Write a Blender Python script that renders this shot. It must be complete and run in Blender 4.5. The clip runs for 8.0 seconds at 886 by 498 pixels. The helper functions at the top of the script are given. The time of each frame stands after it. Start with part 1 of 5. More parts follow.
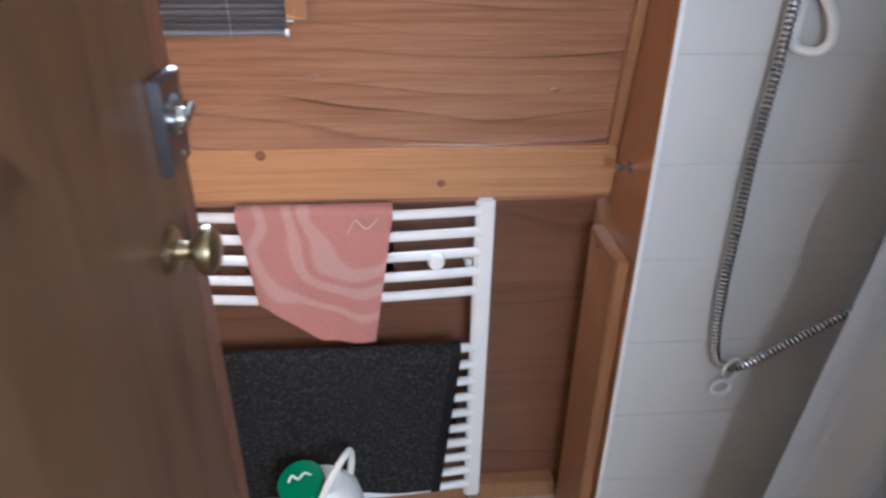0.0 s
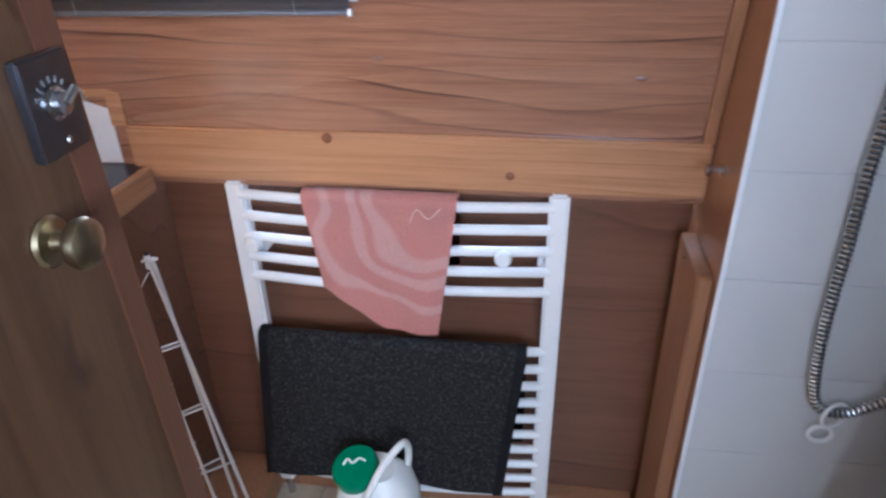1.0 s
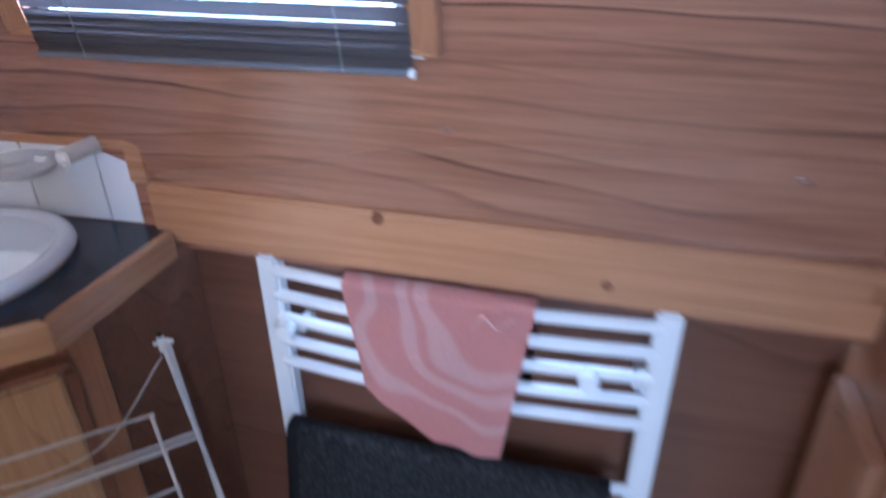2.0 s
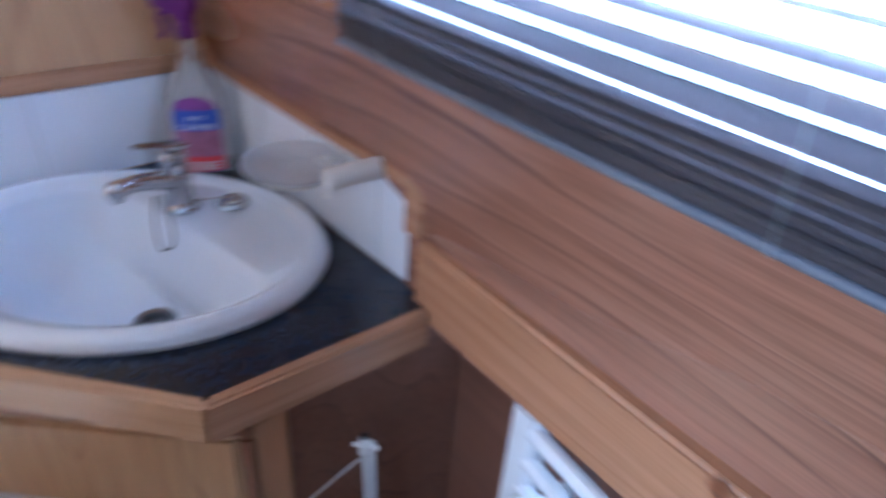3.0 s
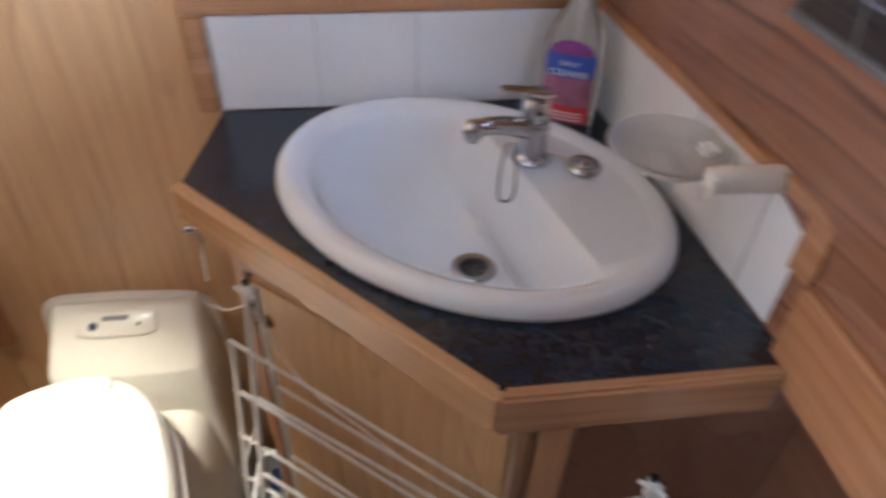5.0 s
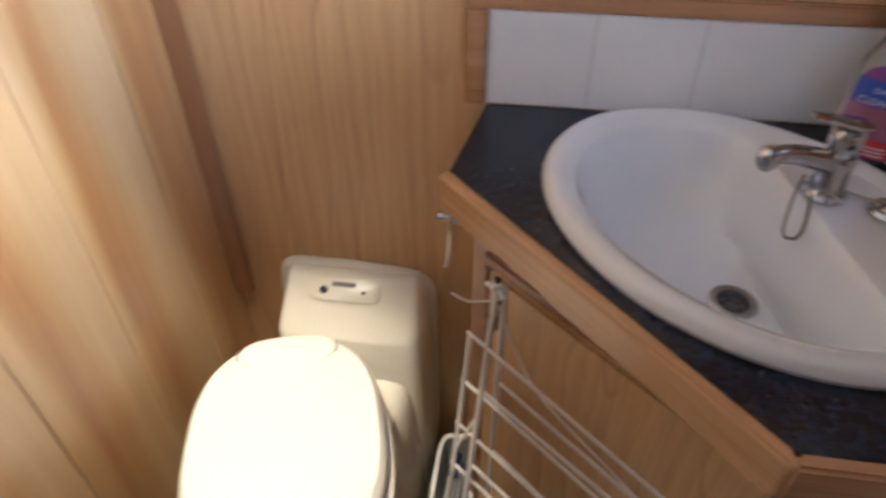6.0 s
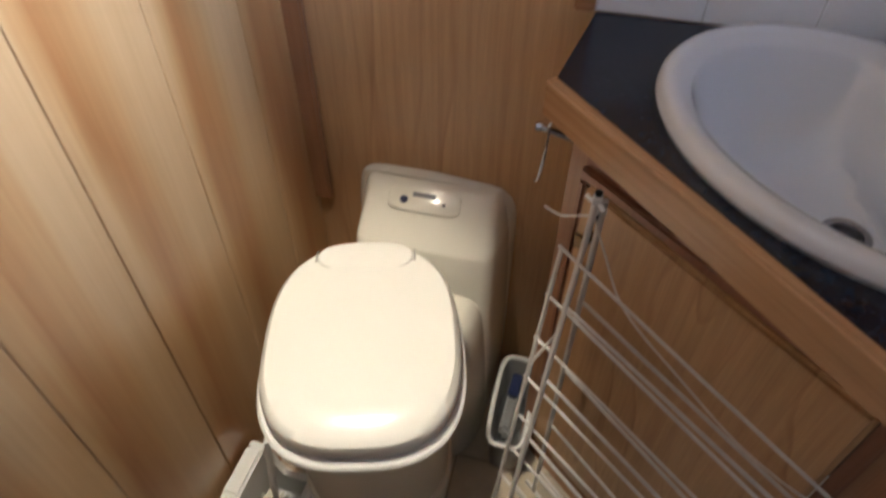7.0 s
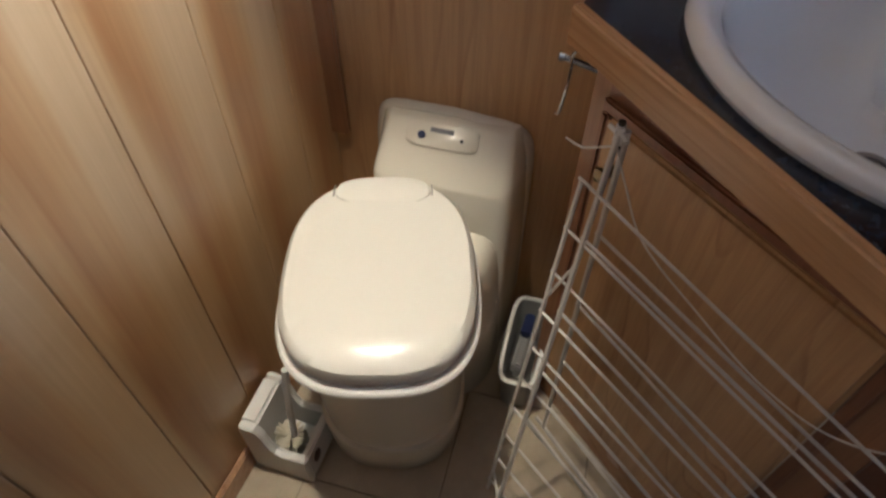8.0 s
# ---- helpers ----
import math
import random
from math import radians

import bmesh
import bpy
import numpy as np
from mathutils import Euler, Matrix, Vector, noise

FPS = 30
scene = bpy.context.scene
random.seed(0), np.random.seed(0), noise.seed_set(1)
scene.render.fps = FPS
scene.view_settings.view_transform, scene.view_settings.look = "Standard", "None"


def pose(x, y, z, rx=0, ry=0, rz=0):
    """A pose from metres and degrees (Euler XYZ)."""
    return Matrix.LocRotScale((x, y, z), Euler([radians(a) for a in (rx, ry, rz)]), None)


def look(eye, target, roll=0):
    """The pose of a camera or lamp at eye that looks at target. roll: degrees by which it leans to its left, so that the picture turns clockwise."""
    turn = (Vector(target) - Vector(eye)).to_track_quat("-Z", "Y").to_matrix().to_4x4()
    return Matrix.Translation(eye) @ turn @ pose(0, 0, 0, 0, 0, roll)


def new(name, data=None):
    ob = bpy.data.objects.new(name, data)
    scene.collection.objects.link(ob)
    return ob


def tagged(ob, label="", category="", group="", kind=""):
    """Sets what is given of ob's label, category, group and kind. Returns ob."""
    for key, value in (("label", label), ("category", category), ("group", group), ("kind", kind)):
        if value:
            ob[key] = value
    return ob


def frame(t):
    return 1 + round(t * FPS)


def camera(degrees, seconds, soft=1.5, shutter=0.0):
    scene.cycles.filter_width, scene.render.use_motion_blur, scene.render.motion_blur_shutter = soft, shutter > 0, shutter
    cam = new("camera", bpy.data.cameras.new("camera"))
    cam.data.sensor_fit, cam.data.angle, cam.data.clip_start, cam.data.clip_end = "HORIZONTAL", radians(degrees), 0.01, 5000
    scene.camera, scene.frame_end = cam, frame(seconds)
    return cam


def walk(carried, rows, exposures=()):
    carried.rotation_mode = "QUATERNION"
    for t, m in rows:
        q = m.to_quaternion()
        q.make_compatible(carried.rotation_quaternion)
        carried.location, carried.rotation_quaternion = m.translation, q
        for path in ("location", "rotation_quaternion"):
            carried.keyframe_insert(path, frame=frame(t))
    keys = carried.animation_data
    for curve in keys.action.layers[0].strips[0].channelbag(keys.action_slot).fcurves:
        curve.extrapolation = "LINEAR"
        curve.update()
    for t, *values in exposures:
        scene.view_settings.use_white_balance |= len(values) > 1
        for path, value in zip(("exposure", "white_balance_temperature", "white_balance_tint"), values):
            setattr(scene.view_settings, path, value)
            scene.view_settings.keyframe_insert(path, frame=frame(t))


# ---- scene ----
cam = camera(67.0, 8.0, soft=2.5, shutter=0.9)
PATH = [
    (0, (1.244, -1.316, 1.468), (1.416, 0.446, 0.538), 1.1),
    (0.5, (1.359, -1.286, 1.466), (1.282, 0.48, 0.531), -0.2),
    (1, (1.423, -1.234, 1.454), (1.151, 0.491, 0.48), -1.2),
    (1.2, (1.43, -1.211, 1.453), (1.116, 0.508, 0.478), -1.0),
    (2.3, (1.283, -0.764, 1.504), (0.697, 0.867, 0.506), 1.0),
    (2.5, (1.208, -0.688, 1.514), (0.515, 0.889, 0.497), 2.8),
    (3, (1.118, -0.430, 1.462), (-0.153, 0.655, 0.367), 4.5),
    (3.5, (1.077, -0.389, 1.448), (-0.396, 0.317, 0.293), 3.4),
    (4, (1.030, -0.375, 1.445), (-0.467, 0.123, 0.215), 1.6),
    (4.2, (1.030, -0.376, 1.440), (-0.483, 0.091, 0.219), 1.5),
    (5.3, (0.948, -0.456, 1.449), (-0.544, -0.358, 0.12), 1.7),
    (5.5, (0.939, -0.492, 1.452), (-0.552, -0.502, 0.119), 1.0),
    (6, (0.94, -0.55, 1.448), (-0.537, -0.764, 0.116), -0.4),
    (6.5, (0.958, -0.601, 1.436), (-0.449, -0.884, 0.044), 0.3),
    (7, (0.97, -0.61, 1.409), (-0.35, -0.936, -0.057), 0.2),
    (7.5, (0.984, -0.611, 1.394), (-0.275, -0.954, -0.121), -0.6),
    (8, (0.997, -0.615, 1.389), (-0.213, -0.944, -0.17), 0.2),
]
EXPOSURE = [(0, 0.30, 5450, 9), (1, 0.22, 5000, 10), (2.5, 0.06, 4180, 9), (3, 0.10, 4180, 9), (3.5, -0.02, 4550, 9), (4, 0.02, 4900, 8), (5.5, -0.12, 5400, 8), (6, -0.34, 5600, 9), (6.5, -0.58, 5600, 9), (7, -0.84, 5500, 9), (8, -1.14, 5500, 9)]
walk(cam, [(t, look(eye, target, roll)) for t, eye, target, roll in PATH], EXPOSURE)

# ---- light ----
world = bpy.data.worlds.new("sky")
world.use_nodes = True
scene.world = world
sky = world.node_tree.nodes.new("ShaderNodeTexSky")
sky.sky_type, sky.sun_disc = "NISHITA", False
sky.sun_elevation, sky.sun_rotation = radians(50), radians(20)
world.node_tree.links.new(sky.outputs[0], world.node_tree.nodes["Background"].inputs[0])
world.node_tree.nodes["Background"].inputs[1].default_value = 0.15


def lamp(name, kind, m, energy, color, **settings):
    data = bpy.data.lights.new(name, kind)
    data.energy, data.color = energy, color
    for key, value in settings.items():
        setattr(data, key, value)
    ob = new(name, data)
    ob.matrix_world = m
    return ob


# daylight in the bathroom window and in the passage window, and the ceiling downlight over the toilet
lamp("window_daylight", "AREA", look((0.80, 0.75, 2.15), (0.72, -0.2, 1.25)), 120.0, (0.72, 0.82, 1.0), shape="RECTANGLE", size=1.2, size_y=0.7)
lamp("window_skylight", "AREA", look((0.765, 0.09, 1.54), (0.60, -0.7, 0.95)), 98.0, (0.80, 0.88, 1.0), shape="RECTANGLE", size=0.58, size_y=0.34)
lamp("passage_daylight", "AREA", look((1.85, -2.20, 1.5), (1.25, 0, 1.0)), 38.0, (0.86, 0.92, 1.0), shape="RECTANGLE", size=0.9, size_y=0.6)
lamp("toilet_spot", "SPOT", look((0.47, -0.955, 1.905), (0.46, -0.975, 0)), 165.0, (1.0, 0.82, 0.56), spot_size=radians(39), spot_blend=0.6, shadow_soft_size=0.025)



# ---- materials ----
def nodes_of(name):
    m = bpy.data.materials.new(name)
    m.use_nodes = True
    t = m.node_tree
    return m, t, t.nodes["Principled BSDF"]


def node(t, kind, **values):
    n = t.nodes.new(kind)
    for key, value in values.items():
        if key in n.inputs:
            n.inputs[key].default_value = value
        else:
            setattr(n, key, value)
    return n


def ramp(t, stops, source):
    r = t.nodes.new("ShaderNodeValToRGB")
    while len(r.color_ramp.elements) < len(stops):
        r.color_ramp.elements.new(0.5)
    for e, (at, c) in zip(r.color_ramp.elements, stops):
        e.position, e.color = at, (*c, 1)
    t.links.new(source, r.inputs[0])
    return r


def mix(t, kind, a, b, fac):
    n = t.nodes.new("ShaderNodeMix")
    n.data_type, n.blend_type = "RGBA", kind
    for socket, value in ((n.inputs[0], fac), (n.inputs[6], a), (n.inputs[7], b)):
        if isinstance(value, (int, float)):
            socket.default_value = value
        elif isinstance(value, tuple):
            socket.default_value = (*value, 1)
        else:
            t.links.new(value, socket)
    return n.outputs[2]


def bump(t, bsdf, height, strength, distance=0.002):
    b = node(t, "ShaderNodeBump", Strength=strength, Distance=distance)
    t.links.new(height, b.inputs["Height"])
    t.links.new(b.outputs[0], bsdf.inputs["Normal"])


def wood(name, light, mid, dark, axis=2, rough=0.35, band=6.0, lines=30.0, wander=2.0, streak=0.5, coat=0.0, shift=0.0, along=0.7, run_by=0.6, fibre_by=0.45, turn=0.0):
    """Varnished timber: thin growth lines of uneven strength that wander along the axis, streaks, tone drifts and fine fibres."""
    m, t, bsdf = nodes_of(name)
    coord = node(t, "ShaderNodeTexCoord").outputs["Object"]
    if turn:
        spin = t.nodes.new("ShaderNodeMapping")
        spin.inputs["Rotation"].default_value = (0, 0, radians(-turn))
        t.links.new(coord, spin.inputs[0])
        coord = spin.outputs[0]

    def stretched(length, across, extra=0.0):
        mp = t.nodes.new("ShaderNodeMapping")
        mp.inputs["Scale"].default_value = [length if i == axis else across for i in range(3)]
        mp.inputs["Location"].default_value = (shift + extra, shift * 0.7 + extra, shift * 1.3 - extra)
        t.links.new(coord, mp.inputs[0])
        return mp.outputs[0]

    def grain(length, across, detail, rough_by, extra=0.0):
        n = node(t, "ShaderNodeTexNoise", Scale=1.0, Detail=detail, Roughness=rough_by)
        t.links.new(stretched(length, across, extra), n.inputs["Vector"])
        return n.outputs[0]

    def math_node(kind, a, b, c=None):
        n = node(t, "ShaderNodeMath", operation=kind)
        for socket, value in zip(n.inputs, (a, b, c)):
            if value is None:
                continue
            if isinstance(value, (int, float)):
                socket.default_value = value
            else:
                t.links.new(value, socket)
        return n.outputs[0]

    sep = node(t, "ShaderNodeSeparateXYZ")
    t.links.new(coord, sep.inputs[0])
    side = [sep.outputs[i] for i in range(3) if i != axis]
    across = math_node("ADD", side[0], side[1])
    swirl = math_node("MULTIPLY_ADD", grain(along, band, 2.0, 0.4), wander, math_node("MULTIPLY", grain(4.0 * along, band * 4, 2.0, 0.5, 5.0), 0.35))
    frac = math_node("FRACT", math_node("MULTIPLY_ADD", across, lines, swirl), 0.0)
    growth = ramp(t, [(0.0, light), (0.55, mid), (0.86, mid), (0.93, dark), (0.965, dark), (1.0, light)], frac)
    tone = grain(0.7, band * 1.2, 2.0, 0.5, 9.0)
    base_tone = ramp(t, [(0.32, mid), (0.68, light)], tone)
    strength = ramp(t, [(0.40, (0.12,) * 3), (0.62, (1, 1, 1))], grain(1.4, band * 3, 2.0, 0.5, 17.0))
    base = mix(t, "MIX", base_tone.outputs[0], growth.outputs[0], math_node("MULTIPLY", strength.outputs[0], streak))
    run = ramp(t, [(0.30, (0.70, 0.65, 0.60)), (0.50, (0.95, 0.94, 0.93)), (0.66, (1.06, 1.06, 1.06))], grain(2.2, 75.0, 5.0, 0.65, 3.0))
    fibre = grain(9.0, 330.0, 5.0, 0.7)
    dim = ramp(t, [(0.3, (0.74, 0.70, 0.66)), (0.62, (1, 1, 1))], fibre)
    streaked = mix(t, "MULTIPLY", base, run.outputs[0], run_by)
    t.links.new(mix(t, "MULTIPLY", streaked, dim.outputs[0], fibre_by), bsdf.inputs["Base Color"])
    gloss = ramp(t, [(0.2, (rough * 0.85,) * 3), (0.8, (rough * 1.2,) * 3)], tone)
    t.links.new(gloss.outputs[0], bsdf.inputs["Roughness"])
    bsdf.inputs["Coat Weight"].default_value = coat
    bsdf.inputs["Coat Roughness"].default_value = 0.22
    bump(t, bsdf, fibre, 0.15, 0.0006)
    return m


def plain(name, color, rough=0.4, metal=0.0, vary=0.08, scale=14.0, relief=0.0, coat=0.0, through_light=0.0):
    """A painted, moulded or metal surface with faint stains and grain."""
    m, t, bsdf = nodes_of(name)
    coord = node(t, "ShaderNodeTexCoord").outputs["Object"]
    big = node(t, "ShaderNodeTexNoise", Scale=scale, Detail=4.0)
    fine = node(t, "ShaderNodeTexNoise", Scale=scale * 18, Detail=3.0)
    t.links.new(coord, big.inputs["Vector"])
    t.links.new(coord, fine.inputs["Vector"])
    tone = ramp(t, [(0.3, tuple(c * (1 - vary) for c in color)), (0.7, color)], big.outputs[0])
    t.links.new(tone.outputs[0], bsdf.inputs["Base Color"])
    r = ramp(t, [(0.3, (rough * 0.93,) * 3), (0.7, (min(1, rough * 1.08),) * 3)], fine.outputs[0])
    t.links.new(r.outputs[0], bsdf.inputs["Roughness"])
    bsdf.inputs["Metallic"].default_value = metal
    bsdf.inputs["Coat Weight"].default_value = coat
    bsdf.inputs["Transmission Weight"].default_value = through_light
    if relief:
        bump(t, bsdf, fine.outputs[0], relief, 0.001)
    return m


def speckled(name, stops, scale, rough, relief=0.0, coat=0.0):
    m, t, bsdf = nodes_of(name)
    coord = node(t, "ShaderNodeTexCoord").outputs["Object"]
    n = node(t, "ShaderNodeTexNoise", Scale=scale, Detail=5.0, Roughness=0.7)
    t.links.new(coord, n.inputs["Vector"])
    t.links.new(ramp(t, stops, n.outputs[0]).outputs[0], bsdf.inputs["Base Color"])
    bsdf.inputs["Roughness"].default_value = rough
    bsdf.inputs["Coat Weight"].default_value = coat
    if relief:
        bump(t, bsdf, n.outputs[0], relief, 0.004)
    return m


CHERRY = wood("cherry_panelling", (0.360, 0.180, 0.104), (0.288, 0.134, 0.075), (0.095, 0.037, 0.022), axis=0, rough=0.26, band=4.2, lines=24.0, wander=5.5, streak=0.92, coat=0.3, along=0.85, run_by=1.0, fibre_by=0.7)
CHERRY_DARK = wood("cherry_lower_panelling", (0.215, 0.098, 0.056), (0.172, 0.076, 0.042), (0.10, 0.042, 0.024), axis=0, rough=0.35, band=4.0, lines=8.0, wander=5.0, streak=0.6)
PINE = wood("pine_board", (0.49, 0.255, 0.125), (0.42, 0.206, 0.094), (0.29, 0.125, 0.053), axis=0, rough=0.25, band=4.0, lines=38.0, wander=4.0, streak=0.7, coat=0.35, run_by=0.7)
PINE_UP = wood("pine_upright", (0.37, 0.182, 0.088), (0.31, 0.145, 0.068), (0.21, 0.092, 0.042), axis=2, rough=0.32, band=5.0, lines=45.0, wander=2.0, streak=0.5, coat=0.15)
PINE_TRIM = wood("pine_edging", (0.50, 0.288, 0.155), (0.42, 0.222, 0.112), (0.27, 0.125, 0.056), axis=1, rough=0.25, band=9.0, lines=26.0, wander=3.0, streak=0.6, coat=0.3, shift=3.0)
PINE_DIAGONAL = wood("pine_diagonal_edging", (0.55, 0.340, 0.180), (0.455, 0.255, 0.125), (0.27, 0.125, 0.055), axis=0, rough=0.25, band=9.0, lines=30.0, wander=3.0, streak=0.7, coat=0.3, shift=1.0, turn=44.4)
ASH = wood("ash_veneer", (0.62, 0.395, 0.200), (0.545, 0.330, 0.160), (0.37, 0.195, 0.086), axis=2, rough=0.34, band=4.0, lines=5.0, wander=8.0, streak=0.5, coat=0.2, along=0.8, run_by=0.6, fibre_by=0.5)
ASH_DOOR = wood("ash_cabinet_door", (0.60, 0.375, 0.185), (0.52, 0.310, 0.146), (0.34, 0.180, 0.078), axis=2, rough=0.34, band=5.0, lines=9.0, wander=9.0, streak=0.6, coat=0.2, along=1.1, run_by=0.6, fibre_by=0.5, turn=48.6)


def board_veneer():
    """Honey-coloured boards, pale in the middle of each and redder towards the joints, with soft vertical grain."""
    m, t, bsdf = nodes_of("ash_veneer_boards")
    coord = node(t, "ShaderNodeTexCoord").outputs["Object"]
    long_map = node(t, "ShaderNodeMapping", Scale=(14.0, 14.0, 1.1))
    fine_map = node(t, "ShaderNodeMapping", Scale=(160.0, 160.0, 3.0))
    t.links.new(coord, long_map.inputs[0])
    t.links.new(coord, fine_map.inputs[0])
    soft = node(t, "ShaderNodeTexNoise", Scale=1.0, Detail=3.0, Roughness=0.5)
    fine = node(t, "ShaderNodeTexNoise", Scale=1.0, Detail=4.0, Roughness=0.6)
    t.links.new(long_map.outputs[0], soft.inputs["Vector"])
    t.links.new(fine_map.outputs[0], fine.inputs["Vector"])
    sep = node(t, "ShaderNodeSeparateXYZ")
    t.links.new(coord, sep.inputs[0])
    place = node(t, "ShaderNodeMath", operation="MULTIPLY_ADD")
    t.links.new(sep.outputs[0], place.inputs[0])
    place.inputs[1].default_value, place.inputs[2].default_value = 1 / BOARD, -BOARD_FROM / BOARD - 0.15
    sway = node(t, "ShaderNodeMath", operation="MULTIPLY_ADD")
    t.links.new(soft.outputs[0], sway.inputs[0])
    sway.inputs[1].default_value = 0.9
    t.links.new(place.outputs[0], sway.inputs[2])
    fold = node(t, "ShaderNodeMath", operation="FRACT")
    t.links.new(sway.outputs[0], fold.inputs[0])
    pale, mid, red = (0.57, 0.395, 0.215), (0.485, 0.295, 0.135), (0.39, 0.195, 0.078)
    tone = ramp(t, [(0.0, red), (0.14, mid), (0.36, pale), (0.62, pale), (0.82, mid), (1.0, red)], fold.outputs[0])
    grain = ramp(t, [(0.3, (0.80, 0.74, 0.68)), (0.62, (1, 1, 1))], fine.outputs[0])
    mottled = ramp(t, [(0.3, (0.86, 0.80, 0.74)), (0.7, (1.05, 1.05, 1.05))], soft.outputs[0])
    t.links.new(mix(t, "MULTIPLY", mix(t, "MULTIPLY", tone.outputs[0], grain.outputs[0], 0.45), mottled.outputs[0], 0.8), bsdf.inputs["Base Color"])
    bsdf.inputs["Roughness"].default_value = 0.36
    bsdf.inputs["Coat Weight"].default_value = 0.8
    bsdf.inputs["Coat Roughness"].default_value = 0.30
    bump(t, bsdf, fine.outputs[0], 0.12, 0.0006)
    return m


BOARD, BOARD_FROM = 0.1815, 0.1270   # board width and first joint along the partition
ASH_B = board_veneer()
OAK = wood("oak_door_veneer", (0.098, 0.050, 0.023), (0.070, 0.034, 0.015), (0.024, 0.011, 0.006), axis=2, rough=0.42, band=7.5, lines=16.0, wander=8.0, streak=0.9, along=2.0, run_by=0.95, fibre_by=0.9)
DOOR_LIP = wood("door_lipping", (0.125, 0.051, 0.027), (0.104, 0.042, 0.022), (0.075, 0.028, 0.015), axis=2, rough=0.4, band=20.0, lines=60.0, streak=0.4)
EDGE_BROWN = wood("brown_edge_moulding", (0.28, 0.122, 0.064), (0.23, 0.096, 0.050), (0.17, 0.066, 0.034), axis=2, rough=0.35, band=12.0, lines=50.0, streak=0.4)
CEILING = plain("cream_ceiling_paint", (0.78, 0.74, 0.66), 0.6)
TILE = plain("white_glazed_tile", (0.80, 0.81, 0.84), 0.12, vary=0.05, scale=5, coat=0.3)
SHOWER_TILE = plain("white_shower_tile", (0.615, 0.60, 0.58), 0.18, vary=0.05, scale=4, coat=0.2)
GROUT = plain("grey_grout", (0.56, 0.56, 0.57), 0.8, relief=0.3)
SEALANT = plain("white_sealant", (0.82, 0.82, 0.82), 0.35)
FLOOR_TILE = speckled("beige_vinyl_tile", [(0.3, (0.40, 0.33, 0.23)), (0.7, (0.52, 0.44, 0.32))], 9.0, 0.38, 0.08)
FLOOR_JOINT = plain("floor_joint", (0.17, 0.13, 0.09), 0.8)
GRANITE = speckled("dark_blue_granite_laminate", [(0.34, (0.005, 0.008, 0.017)), (0.52, (0.010, 0.016, 0.032)), (0.64, (0.019, 0.028, 0.048)), (0.76, (0.034, 0.046, 0.068))], 105.0, 0.24, coat=0.1)
CERAMIC = plain("white_basin_ceramic", (0.71, 0.74, 0.80), 0.09, vary=0.03, scale=4, coat=0.5)
PLASTIC = plain("cream_toilet_plastic", (0.76, 0.72, 0.62), 0.22, vary=0.04, scale=5, coat=0.25)
PLASTIC_LID = plain("white_lid_plastic", (0.83, 0.81, 0.75), 0.25, vary=0.03, scale=5, coat=0.2)
WHITE_PLASTIC = plain("white_plastic", (0.80, 0.79, 0.76), 0.3, vary=0.05)
WHITE_ENAMEL = plain("white_radiator_enamel", (0.80, 0.79, 0.77), 0.22, vary=0.04, coat=0.3)
WIRE = plain("white_coated_wire", (0.66, 0.63, 0.59), 0.35, vary=0.12, scale=40)
CHROME = plain("chrome", (0.54, 0.55, 0.58), 0.08, metal=1.0, vary=0.06)
STEEL = plain("brushed_steel", (0.52, 0.52, 0.53), 0.22, metal=1.0, vary=0.15)
HOSE = plain("steel_hose", (0.60, 0.60, 0.60), 0.2, metal=1.0)
HOSE_GAP = plain("hose_groove", (0.10, 0.10, 0.10), 0.4, metal=0.8)
LOCK = plain("dull_chrome_lock", (0.18, 0.18, 0.195), 0.32, metal=1.0, vary=0.3, scale=40)
BRASS = plain("aged_brass", (0.36, 0.29, 0.17), 0.3, metal=1.0, vary=0.3, scale=60)
BLACK = plain("black_plastic", (0.02, 0.02, 0.022), 0.35)
NAVY = plain("navy_button", (0.02, 0.03, 0.09), 0.3)
GREY_MARK = plain("grey_print", (0.20, 0.20, 0.22), 0.5)
MAT = speckled("charcoal_bath_mat_pile", [(0.34, (0.014, 0.014, 0.016)), (0.52, (0.040, 0.037, 0.036)), (0.70, (0.125, 0.113, 0.106))], 120.0, 0.95, 1.0)
MAT_EDGE = plain("black_binding", (0.012, 0.012, 0.015), 0.7, relief=0.4)
GREEN = plain("green_screw_cap", (0.0, 0.20, 0.09), 0.3)
JUG = plain("white_polythene", (0.78, 0.77, 0.72), 0.35, vary=0.06)
CURTAIN = plain("white_curtain_fabric", (0.88, 0.88, 0.88), 0.6, vary=0.03, scale=6, relief=0.1)
TISSUE = plain("cream_wooden_peg", (0.74, 0.68, 0.60), 0.5)
GREY_BIN = plain("grey_tray_plastic", (0.30, 0.30, 0.29), 0.3)
BLIND = plain("dark_grey_blind_slat", (0.100, 0.086, 0.086), 0.32, vary=0.06, coat=0.15)
BLIND_RAIL = plain("grey_blind_rail", (0.13, 0.135, 0.155), 0.35, vary=0.04)
FRAME_WHITE = plain("white_window_frame", (0.78, 0.78, 0.78), 0.35)
CORD = plain("white_cord", (0.75, 0.73, 0.68), 0.8)


